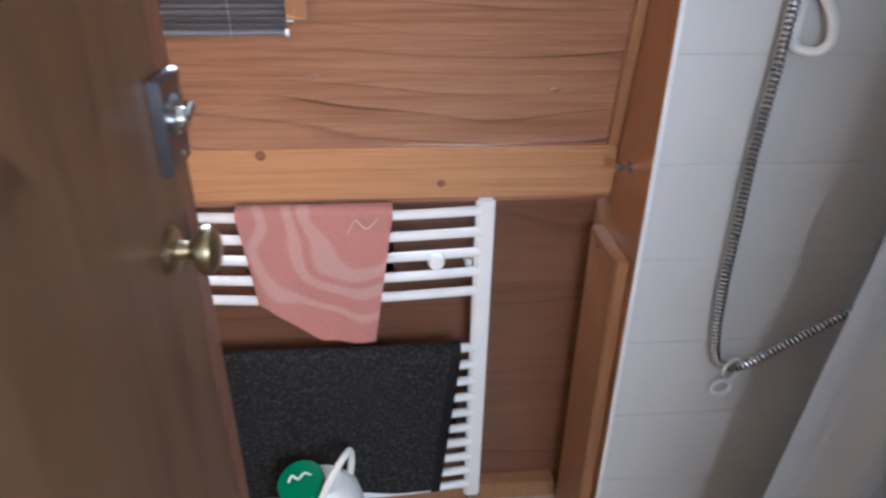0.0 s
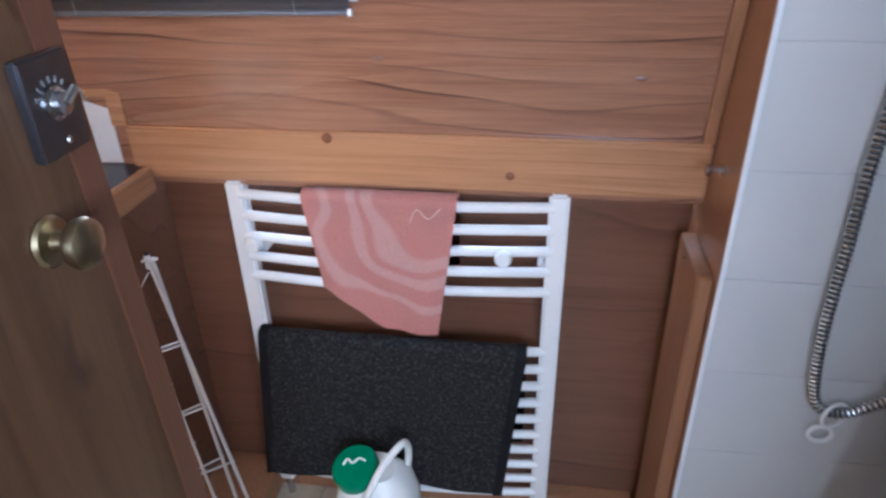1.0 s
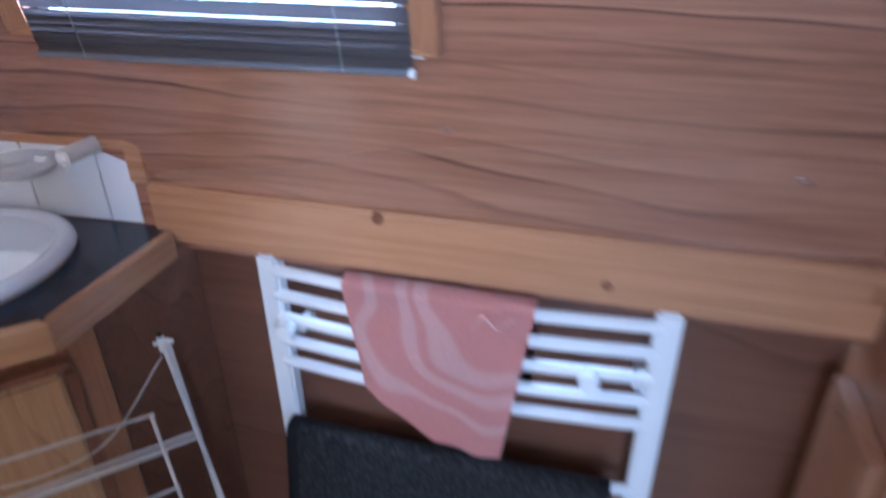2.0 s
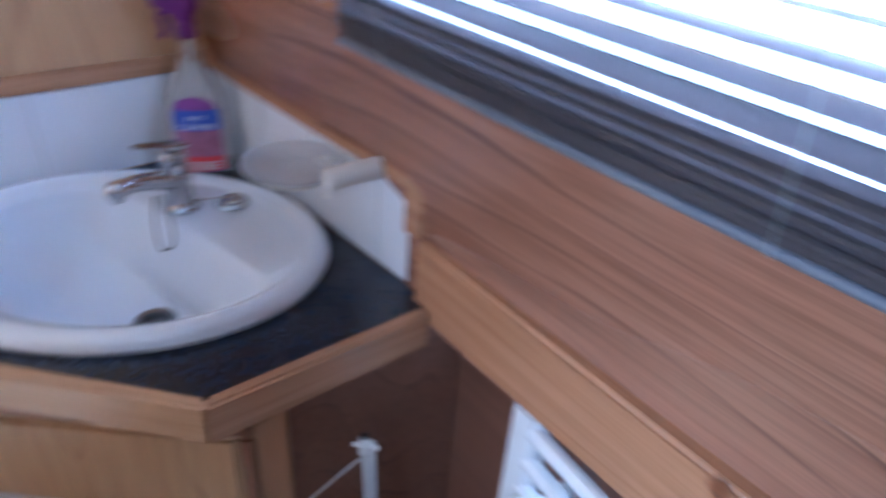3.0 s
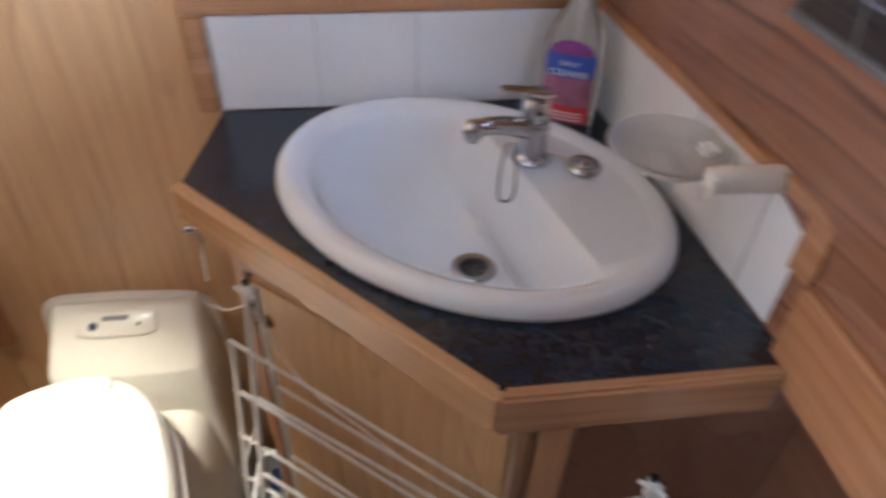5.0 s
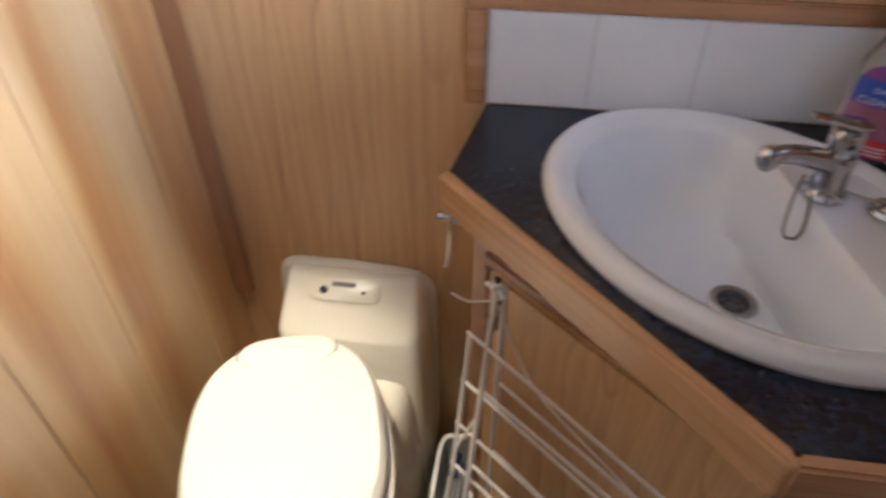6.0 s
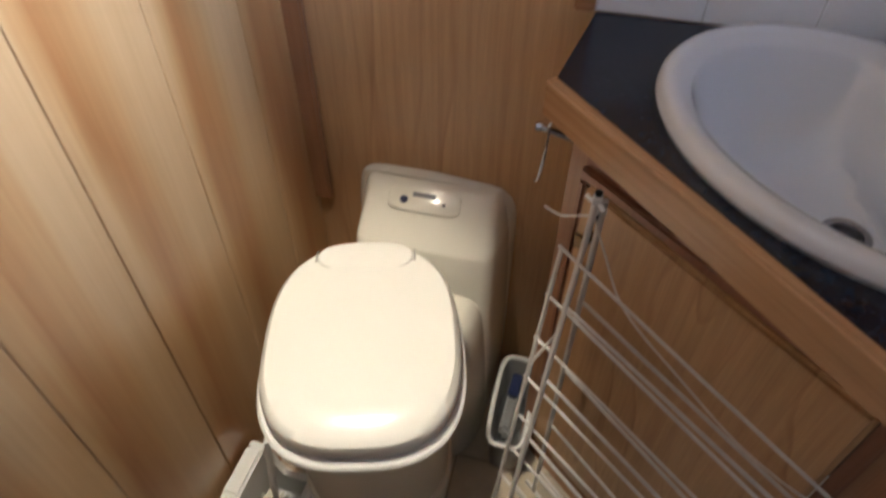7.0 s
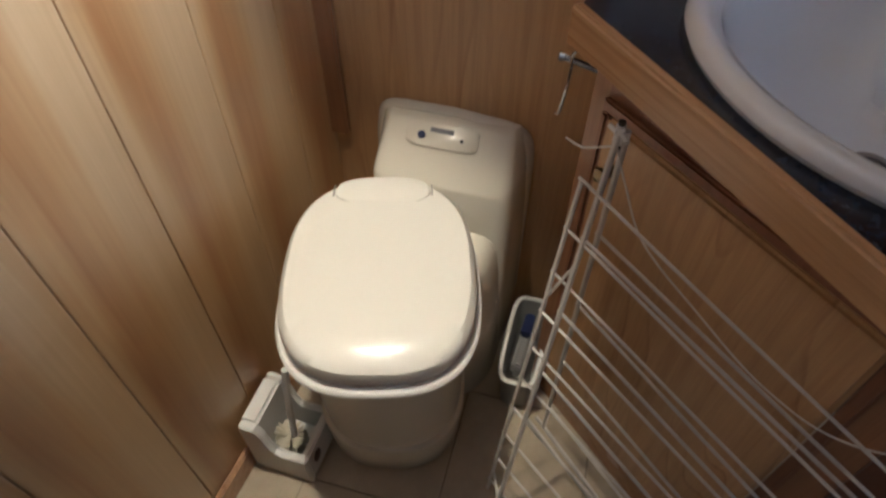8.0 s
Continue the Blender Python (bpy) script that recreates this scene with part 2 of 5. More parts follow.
def towel_cloth():
    """Coral terry cloth with two pale wavy stripes and a deep pile."""
    m, t, bsdf = nodes_of("coral_terry_cloth")
    coord = node(t, "ShaderNodeTexCoord").outputs["Object"]
    sep = node(t, "ShaderNodeSeparateXYZ")
    t.links.new(coord, sep.inputs[0])
    wob = node(t, "ShaderNodeTexNoise", Scale=9.0, Detail=0.0)
    t.links.new(coord, wob.inputs["Vector"])

    def power(axis_out, zero, scale):
        """Distance from the folded corner along one axis, cubed."""
        d = node(t, "ShaderNodeMath", operation="MULTIPLY_ADD")
        t.links.new(axis_out, d.inputs[0])
        d.inputs[1].default_value, d.inputs[2].default_value = -scale, zero * scale
        up = node(t, "ShaderNodeMath", operation="POWER")
        clip = node(t, "ShaderNodeMath", operation="MAXIMUM")
        clip.inputs[1].default_value = 0.0
        t.links.new(d.outputs[0], clip.inputs[0])
        t.links.new(clip.outputs[0], up.inputs[0])
        up.inputs[1].default_value = 3.0
        return up.outputs[0]

    add = node(t, "ShaderNodeMath", operation="ADD")
    t.links.new(power(sep.outputs[0], 1.262, 1.0), add.inputs[0])
    t.links.new(power(sep.outputs[2], 0.900, 1.0), add.inputs[1])
    root = node(t, "ShaderNodeMath", operation="POWER")
    t.links.new(add.outputs[0], root.inputs[0])
    root.inputs[1].default_value = 1 / 3
    wave = node(t, "ShaderNodeMath", operation="MULTIPLY_ADD")
    t.links.new(wob.outputs[0], wave.inputs[0])
    wave.inputs[1].default_value = 0.09
    t.links.new(root.outputs[0], wave.inputs[2])
    rose, pale = (0.78, 0.37, 0.31), (0.85, 0.53, 0.47)
    stops = [(0.0, rose)]
    for at, half in ((0.222, 0.010), (0.266, 0.011), (0.335, 0.007)):
        stops += [(at - half - 0.006, rose), (at - half, pale), (at + half, pale), (at + half + 0.006, rose)]
    stripes = ramp(t, stops, wave.outputs[0])
    pile = node(t, "ShaderNodeTexNoise", Scale=420.0, Detail=2.0)
    t.links.new(coord, pile.inputs["Vector"])
    dim = ramp(t, [(0.3, (0.7, 0.7, 0.7)), (0.6, (1, 1, 1))], pile.outputs[0])
    t.links.new(mix(t, "MULTIPLY", stripes.outputs[0], dim.outputs[0], 0.6), bsdf.inputs["Base Color"])
    bsdf.inputs["Roughness"].default_value = 0.95
    bsdf.inputs["Sheen Weight"].default_value = 0.3
    bump(t, bsdf, pile.outputs[0], 0.7, 0.002)
    return m


TOWEL = towel_cloth()


def glass(name, color, rough, alpha=1.0):
    m, t, bsdf = nodes_of(name)
    bsdf.inputs["Base Color"].default_value = (*color, 1)
    bsdf.inputs["Roughness"].default_value = rough
    bsdf.inputs["Transmission Weight"].default_value = alpha
    bsdf.inputs["IOR"].default_value = 1.45
    return m


GLASS = glass("window_glass", (1, 1, 1), 0.0)
FROSTED = glass("frosted_glass", (0.92, 0.93, 0.94), 0.28, 0.82)
CLEAR = glass("clear_bottle_plastic", (0.9, 0.9, 0.88), 0.08, 0.85)
LABEL_PURPLE = plain("purple_label", (0.24, 0.06, 0.28), 0.35, vary=0.3, scale=30)
LABEL_BLUE = plain("blue_label", (0.04, 0.09, 0.45), 0.35)
LABEL_RED = plain("red_label", (0.60, 0.03, 0.04), 0.35)
LABEL_PINK = plain("pink_label", (0.36, 0.14, 0.24), 0.35, vary=0.4, scale=50)
LABEL_WHITE = plain("white_print", (0.75, 0.75, 0.78), 0.4)
PURPLE = plain("purple_trigger", (0.13, 0.02, 0.16), 0.3)


def glow(name, color, strength):
    m, t, bsdf = nodes_of(name)
    bsdf.inputs["Base Color"].default_value = (*color, 1)
    bsdf.inputs["Emission Color"].default_value = (*color, 1)
    bsdf.inputs["Emission Strength"].default_value = strength
    return m


BRIGHT_SKY = glow("bright_hazy_sky", (0.86, 0.93, 1.0), 7.0)


# ---- building helpers ----
def thing(name, label, category, at=(0, 0, 0), group="", kind=""):
    ob = new(name)
    ob.location = at
    ob.empty_display_size = 0.05
    return tagged(ob, label, category, group, kind)


def mesh_of(name, bm, material, smooth=True):
    bmesh.ops.recalc_face_normals(bm, faces=bm.faces[:])
    me = bpy.data.meshes.new(name)
    bm.to_mesh(me)
    bm.free()
    me.materials.append(material)
    if smooth:
        for p in me.polygons:
            p.use_smooth = True
        me.set_sharp_from_angle(angle=radians(35))
    return me


def part(name, bm, material, parent=None, label="", smooth=True):
    ob = new(name, mesh_of(name, bm, material, smooth))
    if parent is not None:
        ob.parent = parent
        up = parent
        off = Vector((0, 0, 0))
        while up is not None:
            off += up.location
            up = up.parent
        ob.location = -off
    return tagged(ob, label) if label else ob


def structure(name, bm, material, label, category):
    return tagged(part(name, bm, material), label, category, kind="structure")


def box(lo, hi, bevel=0.0, segments=2):
    bm = bmesh.new()
    bmesh.ops.create_cube(bm, size=1)
    for v in bm.verts:
        v.co = Vector([lo[i] + (v.co[i] + 0.5) * (hi[i] - lo[i]) for i in range(3)])
    if bevel:
        bmesh.ops.bevel(bm, geom=bm.edges[:], offset=bevel, segments=segments, affect="EDGES", clamp_overlap=True)
    return bm


def prism(points, z0, z1, bevel=0.0, segments=2):
    """An upright block over a plan outline."""
    bm = bmesh.new()
    low = [bm.verts.new((x, y, z0)) for x, y in points]
    high = [bm.verts.new((x, y, z1)) for x, y in points]
    n = len(points)
    bm.faces.new(low[::-1])
    bm.faces.new(high)
    for i in range(n):
        bm.faces.new((low[i], low[(i + 1) % n], high[(i + 1) % n], high[i]))
    if bevel:
        bmesh.ops.bevel(bm, geom=bm.edges[:], offset=bevel, segments=segments, affect="EDGES", clamp_overlap=True)
    return bm


def slab(a, b, out, thick, z0, z1, bevel=0.0):
    """An upright board from plan point a to b, thick towards the plan direction out."""
    a, b, out = Vector(a), Vector(b), Vector(out).normalized() * thick
    return prism([tuple(a), tuple(b), tuple(b + out), tuple(a + out)], z0, z1, bevel)


def tube(points, radius, sides=10, closed=False, caps=True, scale=None):
    bm = bmesh.new()
    pts = [Vector(p) for p in points]
    n = len(pts)
    rings = []
    normal = None
    for i, p in enumerate(pts):
        if closed:
            d = (pts[(i + 1) % n] - pts[i - 1]).normalized()
        else:
            d = (pts[min(i + 1, n - 1)] - pts[max(i - 1, 0)]).normalized()
        if normal is None:
            normal = d.orthogonal().normalized()
        normal = (normal - d * normal.dot(d)).normalized()
        side = d.cross(normal)
        r = radius if scale is None else radius * scale[i]
        rings.append([bm.verts.new(p + r * (math.cos(k * math.tau / sides) * normal + math.sin(k * math.tau / sides) * side)) for k in range(sides)])
    for i in range(n if closed else n - 1):
        a, b = rings[i], rings[(i + 1) % n]
        for k in range(sides):
            bm.faces.new((a[k], a[(k + 1) % sides], b[(k + 1) % sides], b[k]))
    if caps and not closed:
        bm.faces.new(rings[0][::-1])
        bm.faces.new(rings[-1])
    return bm


def lathe(profile, sides=28, m=None):
    """A turned body: rows of radius and height, round z, then moved by m."""
    bm = bmesh.new()
    rings = []
    for r, z in profile:
        if r < 1e-6:
            rings.append([bm.verts.new((0, 0, z))])
        else:
            rings.append([bm.verts.new((r * math.cos(k * math.tau / sides), r * math.sin(k * math.tau / sides), z)) for k in range(sides)])
    for a, b in zip(rings, rings[1:]):
        for k in range(sides):
            j = (k + 1) % sides
            if len(a) == 1 and len(b) == 1:
                continue
            if len(a) == 1:
                bm.faces.new((a[0], b[j], b[k]))
            elif len(b) == 1:
                bm.faces.new((a[k], a[j], b[0]))
            else:
                bm.faces.new((a[k], a[j], b[j], b[k]))
    if m is not None:
        bm.transform(m)
    return bm


def loft(sections, closed_ends=True):
    """Skins rings of equal length."""
    bm = bmesh.new()
    rings = [[bm.verts.new(p) for p in ring] for ring in sections]
    n = len(rings[0])
    for a, b in zip(rings, rings[1:]):
        for k in range(n):
            bm.faces.new((a[k], a[(k + 1) % n], b[(k + 1) % n], b[k]))
    if closed_ends:
        bm.faces.new(rings[0][::-1])
        bm.faces.new(rings[-1])
    return bm


def superellipse(cx, cy, a, b, power, count=48):
    out = []
    for k in range(count):
        t = k * math.tau / count
        c, s = math.cos(t), math.sin(t)
        out.append((cx + a * math.copysign(abs(c) ** (2 / power), c), cy + b * math.copysign(abs(s) ** (2 / power), s)))
    return out


def spline(points, steps=8):
    """A smooth run through the points."""
    p = [Vector(q) for q in points]
    p = [2 * p[0] - p[1]] + p + [2 * p[-1] - p[-2]]
    out = []
    for i in range(1, len(p) - 2):
        for k in range(steps):
            t = k / steps
            out.append(0.5 * (2 * p[i] + (p[i + 1] - p[i - 1]) * t + (2 * p[i - 1] - 5 * p[i] + 4 * p[i + 1] - p[i + 2]) * t * t + (3 * p[i] - p[i - 1] - 3 * p[i + 1] + p[i + 2]) * t**3))
    out.append(p[-2])
    return out


def join(bms):
    out = bmesh.new()
    for bm in bms:
        me = bpy.data.meshes.new("tmp")
        bm.to_mesh(me)
        bm.free()
        out.from_mesh(me)
        bpy.data.meshes.remove(me)
    return out


def holed(points, centre, a, b, z0, z1):
    """A plate over a plan outline with an oval hole turned along the basin."""
    turn_by = math.atan2(0.755, 0.656)
    c, q = math.cos(turn_by), math.sin(turn_by)
    oval = [(centre[0] + c * x - q * y, centre[1] + q * x + c * y) for x, y in superellipse(0, 0, a, b, 2, 48)]
    bm = bmesh.new()
    for z in (z0, z1):
        edges = []
        for run in (points, oval):
            vs = [bm.verts.new((x, y, z)) for x, y in run]
            edges += [bm.edges.new((vs[i], vs[(i + 1) % len(vs)])) for i in range(len(vs))]
        bmesh.ops.triangle_fill(bm, use_beauty=True, use_dissolve=False, edges=edges)
    bm.verts.ensure_lookup_table()
    half = len(bm.verts) // 2
    for start, n in ((0, len(points)), (len(points), 48)):
        for i in range(n):
            k, j = start + i, start + (i + 1) % n
            bm.faces.new([bm.verts[v] for v in (k, j, j + half, k + half)])
    return bm


# ---- structure ----
H = 0.92            # counter top
FZ = -0.085         # floor
TOP = 1.95          # ceiling
LEAN = -0.17        # the upper hull side leans inwards


def hull_y(x, z):
    """The inner face of the upper hull side."""
    return -0.022 + 0.042 * min(x, 0.56) / 0.56 + LEAN * (z - 1.03) * (z > 1.03)


def hull_piece(x0, x1, z0, z1, thick=0.05):
    bm = bmesh.new()
    v = []
    for d in (0, thick):
        for x, z in ((x0, z0), (x1, z0), (x1, z1), (x0, z1)):
            v.append(bm.verts.new((x, hull_y(x, z) + d, z)))
    for f in ((0, 1, 2, 3), (7, 6, 5, 4), (0, 4, 5, 1), (1, 5, 6, 2), (2, 6, 7, 3), (3, 7, 4, 0)):
        bm.faces.new([v[i] for i in f])
    return bm


WX0, WX1, WZ0, WZ1 = 0.462, 1.068, 1.282, 1.72   # window opening
hull = [hull_piece(-0.06, 0.462, 0.88, 1.03), hull_piece(0.462, 1.068, 0.88, 1.03), hull_piece(1.068, 1.80, 0.88, 1.03),
        hull_piece(-0.06, WX0, 1.03, TOP), hull_piece(WX0, WX1, 1.03, WZ0), hull_piece(WX0, WX1, WZ1, TOP), hull_piece(WX1, 1.80, 1.03, TOP)]
hull_bm = join(hull)
bmesh.ops.remove_doubles(hull_bm, verts=hull_bm.verts[:], dist=1e-5)
seen_faces = {}
for fc in hull_bm.faces:
    seen_faces.setdefault(frozenset(fc.verts), []).append(fc)
bmesh.ops.delete(hull_bm, geom=[fc for run in seen_faces.values() if len(run) > 1 for fc in run], context="FACES_ONLY")
structure("wall_hull_upper", hull_bm, CHERRY, "upper hull side in varnished reddish cherry panelling with wavy grain", "wall")
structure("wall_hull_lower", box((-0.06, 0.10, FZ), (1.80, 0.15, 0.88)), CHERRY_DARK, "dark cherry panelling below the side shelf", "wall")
structure("wall_bulkhead", box((-0.06, -1.30, FZ), (0.0, 0.15, TOP)), ASH, "pale ash-veneered bulkhead behind toilet and basin", "wall")
structure("wall_passage_side", slab((-0.06, -1.123), (1.035, -1.240), (-0.1, -1), 0.040, FZ, TOP), ASH_B, "honey-coloured partition wall of wide vertical veneered boards", "wall")
SIDE_ALONG = Vector((1.095, -0.117)).normalized()
SIDE_OUT = Vector((-SIDE_ALONG.y, SIDE_ALONG.x))


def side_board(x0, x1):
    """One board of the partition with eased front edges."""
    a = Vector((x0, -1.115 - 0.10685 * (x0 + 0.06)))
    b = Vector((x1, -1.115 - 0.10685 * (x1 + 0.06)))
    run = [a - SIDE_OUT * 0.0078, b - SIDE_OUT * 0.0078, b - SIDE_OUT * 0.0030, b - SIDE_ALONG * 0.0006 - SIDE_OUT * 0.0005, b - SIDE_ALONG * 0.0030, a + SIDE_ALONG * 0.0030, a + SIDE_ALONG * 0.0006 - SIDE_OUT * 0.0005, a - SIDE_OUT * 0.0030]
    return prism([tuple(p) for p in run], FZ, TOP - 0.001)


joints = [0.0] + [BOARD_FROM + BOARD * k for k in range(5)] + [1.034]
for x0, x1 in zip(joints, joints[1:]):
    part("board", side_board(x0 + 0.0009, x1 - 0.0009), ASH_B, bpy.data.objects["wall_passage_side"], smooth=False)
structure("wall_passage_over_door", box((1.035, -1.28, 1.88), (1.80, -1.235, TOP)), ASH_B, "ash panel over the doorway", "wall")
structure("wall_shower_partition", box((1.745, -0.180, FZ), (1.80, 0.15, TOP)), PINE_UP, "varnished pine end panel of the shower partition", "wall")
structure("wall_shower_back", box((1.7505, -0.1852, FZ), (2.90, -0.1805, TOP)), GROUT, "grouted shower wall behind the white tiles", "wall")
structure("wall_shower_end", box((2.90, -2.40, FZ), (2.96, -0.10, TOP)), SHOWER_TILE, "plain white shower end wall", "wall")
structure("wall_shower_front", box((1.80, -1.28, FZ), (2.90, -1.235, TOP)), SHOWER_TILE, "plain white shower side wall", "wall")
pass_y = -2.25
structure("wall_passage_far", join([box((-0.06, pass_y - 0.05, FZ), (2.96, pass_y, 1.15)), box((-0.06, pass_y - 0.05, 1.15), (1.38, pass_y, TOP)), box((2.32, pass_y - 0.05, 1.15), (2.96, pass_y, TOP)), box((1.38, pass_y - 0.05, 1.82), (2.32, pass_y, TOP))]), ASH, "passage wall with a window opening", "wall")
structure("wall_passage_end", box((-0.06, pass_y, FZ), (0.0, -1.30, TOP)), ASH, "plain ash end of the passage", "wall")
structure("ceiling", box((-0.06, -2.30, TOP), (2.96, 0.15, TOP + 0.04)), CEILING, "cream painted cabin ceiling", "ceiling")
floor = structure("floor", box((-0.06, -2.30, FZ - 0.05), (2.96, 0.15, FZ - 0.004)), FLOOR_JOINT, "floor of beige square vinyl tiles with dark joints", "floor")

# skirting along the partition, corner bead and the door jamb
structure("baseboard", slab((0.06, -1.127), (0.98, -1.224), (0.1, 1), 0.014, FZ, FZ + 0.075, 0.004), PINE_TRIM, "low pine skirting along the partition", "skirting")
structure("trim_corner", box((0.0, -1.13, 0.44), (0.018, -1.088, TOP), 0.004), PINE_UP, "brown corner bead ending above the toilet", "trim")
structure("door_jamb", box((0.955, -1.285, FZ), (1.035, -1.195, 1.88), 0.004), PINE_UP, "varnished pine door jamb", "door frame")

# tiles over the counter with their wooden surround
part("grout", box((-0.001, -0.617, H + 0.0005), (0.0042, -0.010, H + 0.1515)), GROUT, bpy.data.objects["wall_bulkhead"], "grey grout bed")
for i in range(4):
    y1 = -0.010 - 0.1515 * i
    if i == 0:
        y1 -= 0.002
    part("tile", box((0.0, y1 - 0.1495, H + 0.001), (0.006, y1, H + 0.149), 0.0015, 1), TILE, bpy.data.objects["wall_bulkhead"])
for x0, x1 in ((0.008, 0.158), (0.160, 0.310), (0.312, 0.462), (0.464, 0.528)):
    bm = bmesh.new()
    v = [bm.verts.new((x, hull_y(x, 1) - d, z)) for d in (0.006, -0.004) for x, z in ((x0, H + 0.001), (x1, H + 0.001), (x1, H + 0.148), (x0, H + 0.148))]
    for f in ((0, 1, 2, 3), (7, 6, 5, 4), (0, 4, 5, 1), (1, 5, 6, 2), (2, 6, 7, 3), (3, 7, 4, 0)):
        bm.faces.new([v[i] for i in f])
    bmesh.ops.bevel(bm, geom=bm.edges[:], offset=0.0015, segments=1, affect="EDGES")
    part("tile", bm, TILE, bpy.data.objects["wall_hull_upper"])
structure("trim_tiles_back", join([box((0.0, -0.648, H + 0.152), (0.012, -0.02, H + 0.180), 0.003), box((0.0, -0.648, H), (0.012, -0.618, H + 0.152), 0.003)]), PINE_TRIM, "narrow wooden surround of the splashback tiles", "trim")
bm = bmesh.new()
for x0, x1, z0, z1 in ((0.012, 0.562, H + 0.150, H + 0.166), (0.530, 0.562, 1.008, H + 0.150)):
    v = [bm.verts.new((x, hull_y(x, 1) - d, z)) for d in (0.014, -0.004) for x, z in ((x0, z0), (x1, z0), (x1, z1), (x0, z1))]
    for f in ((0, 1, 2, 3), (7, 6, 5, 4), (0, 4, 5, 1), (1, 5, 6, 2), (2, 6, 7, 3), (3, 7, 4, 0)):
        bm.faces.new([v[i] for i in f])
structure("trim_tiles_side", bm, PINE, "pine bead over and beside the splashback tiles", "trim")

# the side shelf board over the radiator
bm = box((0.558, 0.0, 0.896), (1.743, 0.10, 1.009), 0.006, 3)
structure("gunwale_board", bm, PINE, "light pine board with knots, rounded upper edge, over the radiator", "board")
for x, z, r in ((0.997, 0.998, 0.011), (1.366, 0.931, 0.009)):
    knot = part("knot", lathe([(0, 0.0012), (r * 0.6, 0.001), (r, 0.0)], 16, Matrix.Translation((x, 0.0, z)) @ pose(0, 0, 0, 90, 0, 0)), plain("dark_knot", (0.24, 0.09, 0.035), 0.35, vary=0.5, scale=160), bpy.data.objects["gunwale_board"])
bm = bmesh.new()
v = [bm.verts.new((x, hull_y(x, z) - d, z)) for d in (0.014, -0.004) for x, z in ((1.722, 1.009), (1.7435, 1.009), (1.7435, TOP - 0.002), (1.722, TOP - 0.002))]
for f in ((0, 1, 2, 3), (7, 6, 5, 4), (0, 4, 5, 1), (1, 5, 6, 2), (2, 6, 7, 3), (3, 7, 4, 0)):
    bm.faces.new([v[i] for i in f])
structure("trim_wall_end", bm, PINE_UP, "narrow pine bead in the wall corner", "trim")

for x, z, r in ((1.113, 1.161, 0.0085), (1.595, 1.130, 0.007), (0.69, 1.12, 0.006)):
    part("knot", lathe([(0, 0.0010), (r * 0.5, 0.0009), (r, 0.0)], 14, Matrix.Translation((x, hull_y(x, z), z)) @ pose(0, 0, 0, 80, 0, 0) @ Matrix.Diagonal((1.7, 0.8, 1, 1))), plain("wall_knot", (0.23, 0.10, 0.055), 0.35, vary=0.5, scale=160), bpy.data.objects["wall_hull_upper"])
structure("plinth_hull", join([box((0.557, 0.055, FZ), (1.715, 0.0995, -0.025), 0.002), box((0.557, -0.09, FZ), (0.735, 0.054, -0.005), 0.003)]), PINE_UP, "low wooden plinth along the hull side", "plinth")

# shower tiles
for i in range(2):
    x0 = 1.806 + 0.44 * i - (0.056 if i == 0 else 0)
    x1 = 1.806 + 0.44 * (i + 1) - 0.003
    for k in range(10):
        z0 = 1.238 - 0.2015 * (7 - k)
        if z0 > TOP - 0.02:
            continue
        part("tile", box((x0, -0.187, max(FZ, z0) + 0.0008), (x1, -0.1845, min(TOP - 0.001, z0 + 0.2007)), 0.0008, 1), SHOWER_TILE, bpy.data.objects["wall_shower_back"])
structure("trim_tile_edge", box((1.742, -0.191, FZ), (1.750, -0.180, TOP - 0.001), 0.002), SEALANT, "white plastic tile edge", "trim")

# board screwed to the partition below the shelf
cover = thing("cover_board", "varnished pine cover board screwed to the shower partition", "board", (1.73, -0.06, 0))
part("board", box((1.716, -0.152, FZ), (1.7445, 0.03, 0.812), 0.003), PINE_UP, cover)
part("screw", lathe([(0, 0.0015), (0.003, 0.001), (0.004, 0)], 10, Matrix.Translation((1.7145, -0.035, 0.788)) @ pose(0, 0, 0, 0, -90, 0)), STEEL, cover, "small steel screw")
bolt = thing("shower_hook", "small chrome peg on the pine partition", "hook", (1.744, -0.075, 0.99))
part("peg", lathe([(0.011, 0), (0.011, 0.004), (0.006, 0.006), (0.006, 0.020), (0.0105, 0.022), (0.0105, 0.030), (0, 0.033)], 16, Matrix.Translation((1.745, -0.075, 0.99)) @ pose(0, 0, 0, 0, -90, 0)), CHROME, bolt)

# window: frame, pane, blind
win = thing("window_1", "small cabin window with mitred pine frame and glass", "window", (0.76, 0, 1.3), kind="structure")


def frame_bar(a, b, c, d):
    bm = bmesh.new()
    v = [bm.verts.new((x, hull_y(x, z) - e, z)) for e in (0.016, -0.03) for x, z in (a, b, c, d)]
    for f in ((0, 1, 2, 3), (7, 6, 5, 4), (0, 4, 5, 1), (1, 5, 6, 2), (2, 6, 7, 3), (3, 7, 4, 0)):
        bm.faces.new([v[i] for i in f])
    bmesh.ops.bevel(bm, geom=bm.edges[:], offset=0.003, segments=2, affect="EDGES")
    return bm


